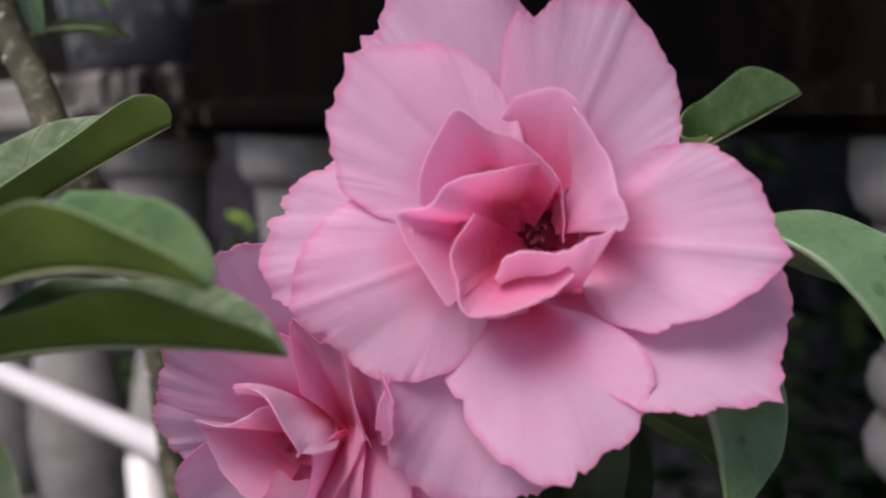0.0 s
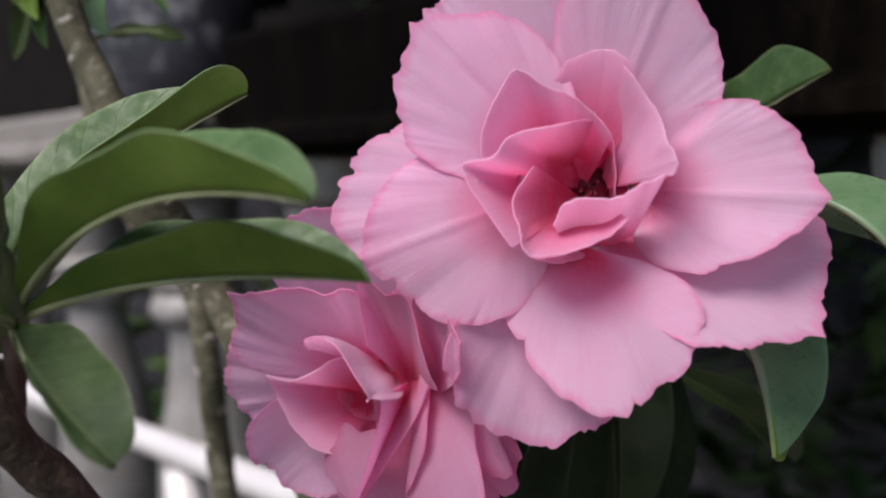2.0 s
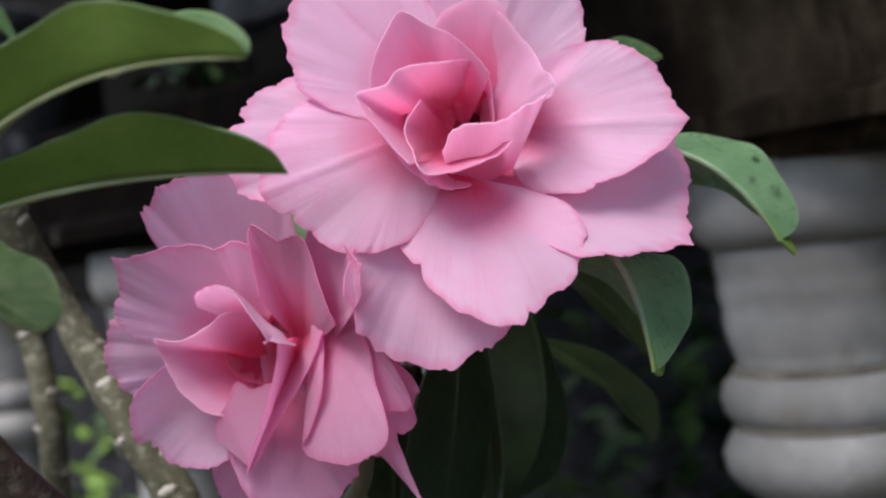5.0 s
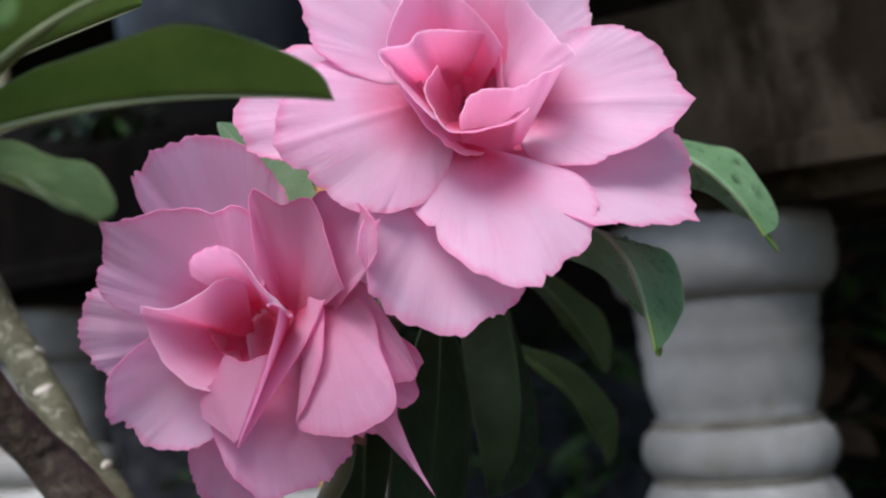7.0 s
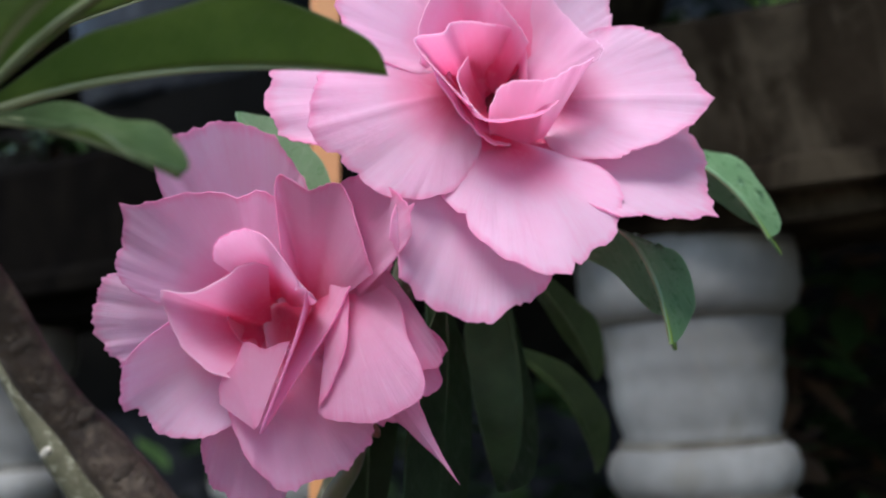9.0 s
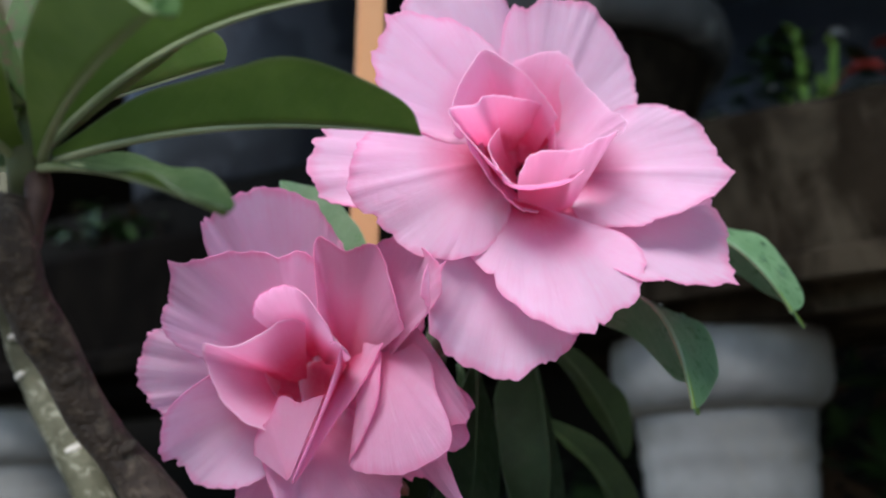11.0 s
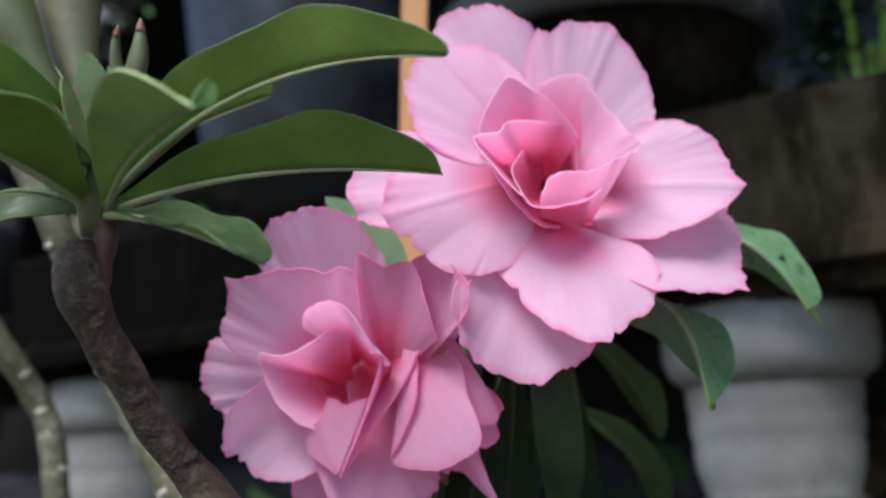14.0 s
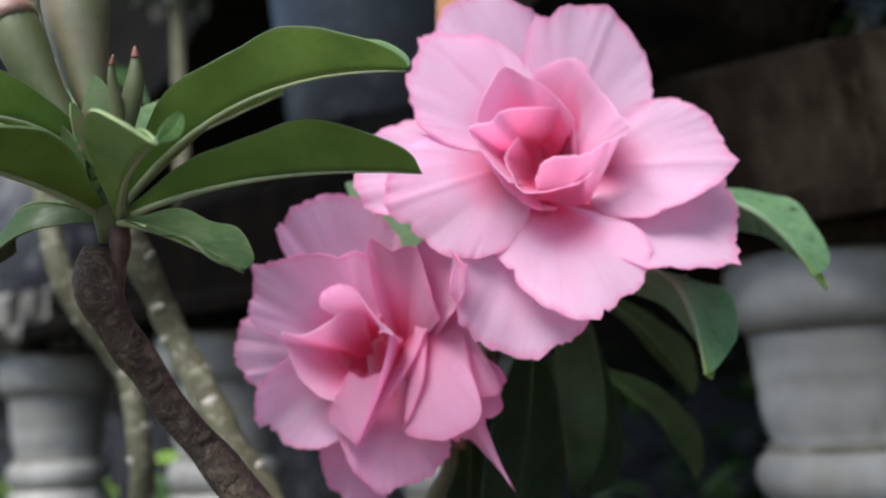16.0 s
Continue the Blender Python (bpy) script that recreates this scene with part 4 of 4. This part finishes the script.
fold(f2, (-0.022, 0.193, 0.938), [(-0.0250, 0.1785, 0.9395), (-0.0263, 0.1805, 0.9340), (-0.0300, 0.1820, 0.9240), (-0.0341, 0.1839, 0.9138), (-0.0275, 0.1845, 0.9230), (-0.0206, 0.1834, 0.9326), (-0.0163, 0.1810, 0.9407)], seed=33, ruf=0.0004, belly=0.0005, ragged=0.01, mat=PETAL_DIMMED)
petal(f2, (-0.026, 0.201, 0.940), (-0.0200, 0.1960, 0.9120), (-0.0300, 0.1965, 0.925), (-0.0080, 0.1920, 0.9270), seed=36, fwd=0.001, mat=PETAL_IN)
petal(f2, (-0.024, 0.2015, 0.937), (-0.0130, 0.1965, 0.9560), (-0.0270, 0.1985, 0.955), (-0.0060, 0.1940, 0.9440), seed=37, fwd=0.001, mat=PETAL_DIMMED)
fold(f2, (-0.0345, 0.1895, 0.9150), [(-0.0410, 0.1935, 0.9200), (-0.0402, 0.1929, 0.9240), (-0.0380, 0.1915, 0.9270), (-0.0357, 0.1915, 0.9314), (-0.0325, 0.1900, 0.9300), (-0.0275, 0.1875, 0.9310)], seed=34, belly=0.0005, foot=0.05, u0=0.45, mat=PETAL_DIMMED)
lining(f2, (-0.0285, 0.2040, 0.9375), (-0.0300, 0.1975, 0.9380), 0.0085, 0.0080, 70)
throat(f2, (-0.029, 0.2035, 0.9365), 0.0055, (0, 1, 0), 0)

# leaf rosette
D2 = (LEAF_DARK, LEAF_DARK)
K = Vector((-0.079, 0.143, 0.9635))
leaf(plant, K, (-0.0522, 0.1364, 0.9731), (-0.0169, 0.1342, 0.9685), (-0.0029, -0.0058, 0.0082), (-0.0052, 0.0068, 0.0088), seed=1, label="arching folded leaf", s=0.71, end=0.31)
leaf(plant, K, (-0.0552, 0.1263, 0.9896), (-0.0190, 0.1102, 0.9821), (0.0036, -0.0089, 0.0108), (0.0117, 0.0050, 0.0119), seed=2, label="broad arching leaf", s=0.20, end=0.57)
leaf(plant, K, (-0.0661, 0.1201, 0.9592), (-0.0492, 0.1117, 0.9481), (0.0030, -0.0053, -0.0020), (0.0059, 0.0071, 0.0042), (LEAF_MID, LEAF_UNDER), seed=3, s=0.56, end=0.38, upper=(0, -0.3, 1))
leaf(plant, K, (-0.1063, 0.1659, 0.9709), (-0.0478, 0.1818, 0.9995), (0.0071, -0.0004, 0.0112), (-0.0088, 0.0033, 0.0086), seed=4, mats=(LEAF_TOP, LEAF_UNDER), s=0.85, end=0.67)
leaf(plant, K + Vector((0.002, -0.004, 0.0)), (-0.0729, 0.1235, 0.9699), (-0.0582, 0.0860, 0.9650), (-0.0082, -0.0018, 0.0059), (-0.0050, 0.009, 0.0060), seed=5, mats=(LEAF_PALE, LEAF_PALE), s=0.82, end=0.28, label="young upright leaf with a curled tip")
leaf(plant, (-0.0586, 0.0858, 0.9648), (-0.0560, 0.0885, 0.9660), (-0.0559, 0.0953, 0.9718), (-0.0010, -0.0006, 0.0011), (0.0011, 0.0004, -0.0007), (LEAF_TOP, LEAF_TOP), s=0.6, end=0.4, seed=9, rib=0, wave=0.0, label="pale rolled tip of the young leaf")
leaf(plant, K, (-0.0816, 0.1235, 0.9908), (-0.1183, 0.1112, 0.9746), (0.0010, -0.0030, 0.0070), (0.0034, 0.0073, 0.0049), seed=46, s=0.61)
leaf(plant, K, (-0.0953, 0.1109, 0.9750), (-0.1255, 0.0947, 0.9695), (0.0118, -0.0054, 0.0044), (0.0, 0.0080, 0.0090), seed=6, s=0.47, end=0.79)
leaf(plant, K, (-0.1014, 0.1393, 0.9723), (-0.1031, 0.1567, 0.9597), (-0.0065, -0.0039, -0.0100), (0.0012, -0.0012, -0.0015), (LEAF_MID, LEAF_MID), seed=7, s=0.64, upper=(0, 0, -1))
leaf(plant, K, (-0.100, 0.145, 0.992), (-0.125, 0.145, 0.992), (0.0, -0.006, 0.006), (0, 0.006, 0.006), seed=8)


def bud(base, tip, r, seed, skin, pointed=False, sepals=4):
    """A closed flower bud: a long body, widest near its top, with narrow sepals at its foot and a dusky pink tip."""
    b, t = Vector(base), Vector(tip)
    pr = [0.6, 0.8, 0.93, 1.0, 1.0, 0.97, 0.9, 0.8, 0.64, 0.42, 0.1] if pointed else [0.26, 0.32, 0.40, 0.50, 0.63, 0.78, 0.92, 1.0, 0.97, 0.74, 0.22]
    pts = [b.lerp(t, k / 10) + Vector((0.0006 * math.sin(k * 0.7 + seed), 0, 0)) for k in range(11)]
    body = tube("flower_bud", pts, [r * q for q in pr], skin, plant, "closed brownish-green flower bud", 0.07, 18, seed, 250)
    ends = (0.46, 0.38, 0.30, 0.2, 0.06) if pointed else (1.0, 0.9, 0.77, 0.52, 0.16)
    tube("bud_tip", [pts[9 if pointed else 8].lerp(pts[10], k / 4 * 1.04) for k in range(5)], [r * q for q in ends], RED_TIP if pointed else BUD_TIP, body, "reddish tip", 0.07, 14, seed)
    ax = (t - b).normalized()
    side = ax.cross(Vector((0, 1, 0))).normalized()
    up = ax.cross(side)
    ln = (t - b).length
    for k in range(sepals):
        a = 2 * math.pi * k / sepals + seed
        o = side * math.cos(a) + up * math.sin(a)
        w = ax.cross(o) * r * 0.6
        leaf(body, b + o * r * 0.3, b + ax * ln * 0.2 + o * r * 0.60, b + ax * ln * 0.34 + o * r * 0.70, w, -w, (GREEN_STEM, GREEN_STEM), s=0.3, rib=0, seed=k, label="narrow green sepal", wave=0.0)
    return body


bud((-0.0800, 0.133, 0.970), (-0.0985, 0.131, 1.009), 0.0050, 1, BUD_GREEN)
bud((-0.0780, 0.136, 0.973), (-0.0885, 0.142, 1.022), 0.0068, 2, BUD)
bud((-0.0735, 0.128, 0.971), (-0.0690, 0.1228, 0.9925), 0.0021, 3, BUD_GREEN, True, 3)
bud((-0.0745, 0.127, 0.972), (-0.0722, 0.1195, 0.9900), 0.0013, 5, BUD_GREEN, True, 3)


tube("node", [K + Vector(q) for q in ((-0.0005, -0.0005, -0.005), (0, -0.001, -0.001), (0, -0.002, 0.003), (0.0015, -0.004, 0.008), (0.003, -0.006, 0.012))],
     [0.0022, 0.0034, 0.0038, 0.0030, 0.0012], BUD_GREEN, plant, "green node where the leaves meet", 0.15, 16, 2, 200)
tube("shoot", catmull([K, (-0.0772, 0.1405, 0.9589), (-0.0775, 0.1397, 0.9540), (-0.0785, 0.1392, 0.9485), (-0.0790, 0.1400, 0.9440)], 6),
     [0.0026 - 0.0006 * math.sin(math.pi * k / 24) for k in range(25)], SHOOT, plant, "reddish-brown young shoot under the leaves", 0.2, 16, 6, 330)
branch(plant, [(-0.0812, 0.1398, 0.9572), (-0.0815, 0.1396, 0.9535), (-0.0804, 0.1378, 0.9469), (-0.0738, 0.1457, 0.9334), (-0.0652, 0.1510, 0.9200), (-0.0532, 0.1520, 0.9038), (-0.0426, 0.1632, 0.8895),
               (-0.04, 0.19, 0.80), (-0.045, 0.20, 0.5), (-0.05, 0.20, 0.0)],
       [0.0030, 0.0040, 0.0041, 0.0038, 0.0037, 0.0040, 0.0051, 0.009, 0.02, 0.05], BARK, "brown woody stem with leaf scars",
       [(0.08, 1.2), (0.13, 2.0), (0.19, 1.4), (0.24, 0.9), (0.30, 1.8), (0.36, 1.3), (0.41, 2.0), (0.46, 1.1), (0.52, 1.5)], 3, rough=0.42, scar=KNOT, scar_label="dull brown leaf scar")
branch(plant, [(0.005, 0.215, 0.955), (0.000, 0.232, 0.93), (-0.010, 0.245, 0.900), (-0.018, 0.248, 0.87), (-0.03, 0.24, 0.75), (-0.045, 0.205, 0.45)],
       [0.003, 0.0036, 0.0042, 0.0046, 0.007, 0.012], BARK_GREY, "grey-green flowering branch", [(0.2, 1.5), (0.35, 1.3), (0.42, 1.9)], 9)
branch(plant, [(-0.1569, 0.2819, 1.10), (-0.1344, 0.2826, 1.0457), (-0.1247, 0.2824, 1.0178), (-0.1097, 0.2770, 0.9860), (-0.0970, 0.2930, 0.9500), (-0.0787, 0.2802, 0.9155), (-0.0638, 0.2767, 0.8845), (-0.050, 0.26, 0.82), (-0.046, 0.205, 0.55)],
       [0.0042, 0.0044, 0.0046, 0.0048, 0.0050, 0.0053, 0.006, 0.009, 0.012], BARK_GREY, "grey-green branch with pale leaf scars",
       [(0.08 + 0.043 * k, 1.5 + 1.2 * math.sin(k * 2.1)) for k in range(16)], 5)
branch(plant, [(-0.1722, 0.372, 1.053), (-0.1650, 0.3720, 1.0185), (-0.1520, 0.3600, 0.9760), (-0.1321, 0.3696, 0.9412), (-0.1257, 0.3648, 0.9078), (-0.1268, 0.3748, 0.8528), (-0.10, 0.33, 0.7), (-0.048, 0.20, 0.4)],
       [0.0045, 0.0046, 0.0047, 0.0048, 0.0048, 0.005, 0.006, 0.008], BARK_GREY, "thin grey branch with pale leaf scars",
       [(0.08 + 0.05 * k, 1.5 + 1.1 * math.sin(k * 2.7)) for k in range(13)], 7)
# stalk under the smaller flower, with the red remnant of a bud
branch(plant, [(-0.0220, 0.2050, 0.9330), (-0.0125, 0.2065, 0.9180), (-0.0117, 0.2120, 0.9068), (-0.0165, 0.2220, 0.8954), (-0.0180, 0.2460, 0.8710)], [0.0020, 0.0020, 0.0021, 0.0024, 0.0030], BUD, "short brownish flower stalk", (), 11, "flower_stalk", 0.2)
tube("bud_remnant", [Vector((-0.0105, 0.2045, 0.9145)) + Vector((0.0006, -0.0004, -0.0008)) * k for k in range(5)], [0.0006, 0.0013, 0.0015, 0.0012, 0.0004], RED_TIP, plant, "small red bud remnant", 0.2, 10, 4, 300)

# leaves high on the grey branch
TB = Vector((-0.137, 0.283, 1.045))
leaf(plant, (-0.1334, 0.285, 1.0405), (-0.1480, 0.289, 1.0430), (-0.1418, 0.290, 1.0300), (-0.0045, -0.002, -0.001), (0.0035, -0.002, 0.002), (LEAF_LIME, LEAF_LIME), seed=31, label="yellowing lime-green leaf")
leaf(plant, TB, (-0.150, 0.300, 1.032), (-0.1560, 0.300, 1.0195), (-0.003, -0.002, 0.004), (0.002, -0.002, -0.003), (LEAF_SHADE, LEAF_SHADE), seed=32)
leaf(plant, TB, (-0.146, 0.296, 1.040), (-0.1430, 0.296, 1.0220), (-0.003, -0.002, 0.0), (0.003, -0.002, 0.001), seed=33)
leaf(plant, (-0.1200, 0.288, 1.0430), (-0.1290, 0.290, 1.0360), (-0.1215, 0.291, 1.0235), (-0.0030, -0.002, -0.001), (0.0045, -0.001, 0.001), (LEAF_WET, LEAF_DARK), seed=34, upper=(0, -1, 0.3))
leaf(plant, (-0.1285, 0.293, 1.0240), (-0.1136, 0.302, 1.0290), (-0.1020, 0.305, 1.0224), (-0.0005, -0.002, -0.0022), (0.0005, 0.002, 0.0022), (LEAF_SHADE, LEAF_UNDER), seed=35, upper=(0, 0, 1))
leaf(plant, TB, (-0.115, 0.302, 1.050), (-0.1055, 0.300, 1.0300), (-0.003, -0.002, -0.001), (0.003, 0.001, 0.002), seed=36)

# leaves behind the flowers
leaf(plant, (-0.0130, 0.207, 0.9520), (-0.024, 0.207, 0.9690), (-0.0345, 0.206, 0.9815), (-0.003, -0.002, -0.0035), (0.007, 0.001, 0.0045), (LEAF_WET, LEAF_TOP), seed=41, upper=(0, -0.3, 1), rib=0.0004, label="small curled leaf between the flowers")
leaf(plant, (0.0494, 0.2054, 0.9916), (0.0389, 0.2430, 0.9800), (0.0730, 0.2398, 0.9985), (-0.0030, 0.0009, 0.0104), (0.0012, 0.0042, 0.0036), seed=11, s=0.82, end=0.67, upper=(0, 1, 0.5), rib=0.0004)
wet_leaf = leaf(plant, (0.0500, 0.2140, 0.9731), (0.0682, 0.1944, 0.9762), (0.0810, 0.1930, 0.9492), (0.0101, 0.0057, -0.0097), (0.0144, 0.0096, 0.0035), (LEAF_WET, LEAF_UNDER), seed=12, s=0.36, end=0.26, upper=(-0.2, -1, 0.4), rib=0.0004)
hanging_leaf = leaf(plant, (0.0286, 0.2061, 0.9510), (0.0456, 0.1807, 0.9642), (0.0476, 0.1780, 0.9262), (0.0075, 0.0077, -0.0142), (0.0176, 0.0109, -0.0046), (LEAF_WET, LEAF_UNDER), seed=13, rib=0.0004, s=0.52, end=0.64, wave=0.0014, upper=(0, -1, 0.3), label="drooping folded leaf with water drops")
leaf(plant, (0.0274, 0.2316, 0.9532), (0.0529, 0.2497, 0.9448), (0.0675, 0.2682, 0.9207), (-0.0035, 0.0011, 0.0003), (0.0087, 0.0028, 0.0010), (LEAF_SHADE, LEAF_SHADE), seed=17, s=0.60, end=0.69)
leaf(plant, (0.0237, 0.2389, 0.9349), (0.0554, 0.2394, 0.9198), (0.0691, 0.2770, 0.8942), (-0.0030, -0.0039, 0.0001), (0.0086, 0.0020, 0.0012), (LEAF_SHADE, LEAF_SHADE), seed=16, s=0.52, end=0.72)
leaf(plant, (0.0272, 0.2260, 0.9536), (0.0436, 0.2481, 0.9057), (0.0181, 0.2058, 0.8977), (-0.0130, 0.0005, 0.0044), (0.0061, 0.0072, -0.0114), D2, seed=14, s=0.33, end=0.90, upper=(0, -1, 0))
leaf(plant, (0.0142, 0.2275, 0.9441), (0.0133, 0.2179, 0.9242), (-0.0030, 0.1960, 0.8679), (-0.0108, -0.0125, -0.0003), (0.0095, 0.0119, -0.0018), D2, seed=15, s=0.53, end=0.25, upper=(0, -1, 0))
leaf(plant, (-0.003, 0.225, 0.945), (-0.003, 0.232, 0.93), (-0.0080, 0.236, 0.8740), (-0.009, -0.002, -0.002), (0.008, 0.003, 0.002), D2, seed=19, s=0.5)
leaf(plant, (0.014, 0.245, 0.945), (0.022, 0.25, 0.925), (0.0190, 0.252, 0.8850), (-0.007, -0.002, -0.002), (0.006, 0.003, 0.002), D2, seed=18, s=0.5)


def drops(leaf_ob, spots):
    """Small water drops lying on a leaf's upper side, at (row, column) of its sheet."""
    for k, (i, j) in enumerate(spots):
        v = leaf_ob.data.vertices[i * 17 + j]
        n = v.normal.normalized()
        r = 0.0009 + 0.0005 * ((k * 7) % 5) / 4
        t = n.orthogonal().normalized()
        w = n.cross(t)
        bm = bmesh.new()
        bmesh.ops.create_uvsphere(bm, u_segments=12, v_segments=8, radius=1.0)
        for q in bm.verts:
            q.co = v.co + t * (q.co.x * r * 1.15) + w * (q.co.y * r) + n * (q.co.z * r * 0.5 + r * 0.2)
        part("water_drop", bm, DROP, leaf_ob, "clear water drop")


drops(wet_leaf, [(17, 14), (20, 11), (23, 13)])
drops(hanging_leaf, [(11, 12), (14, 13), (18, 12), (22, 11)])
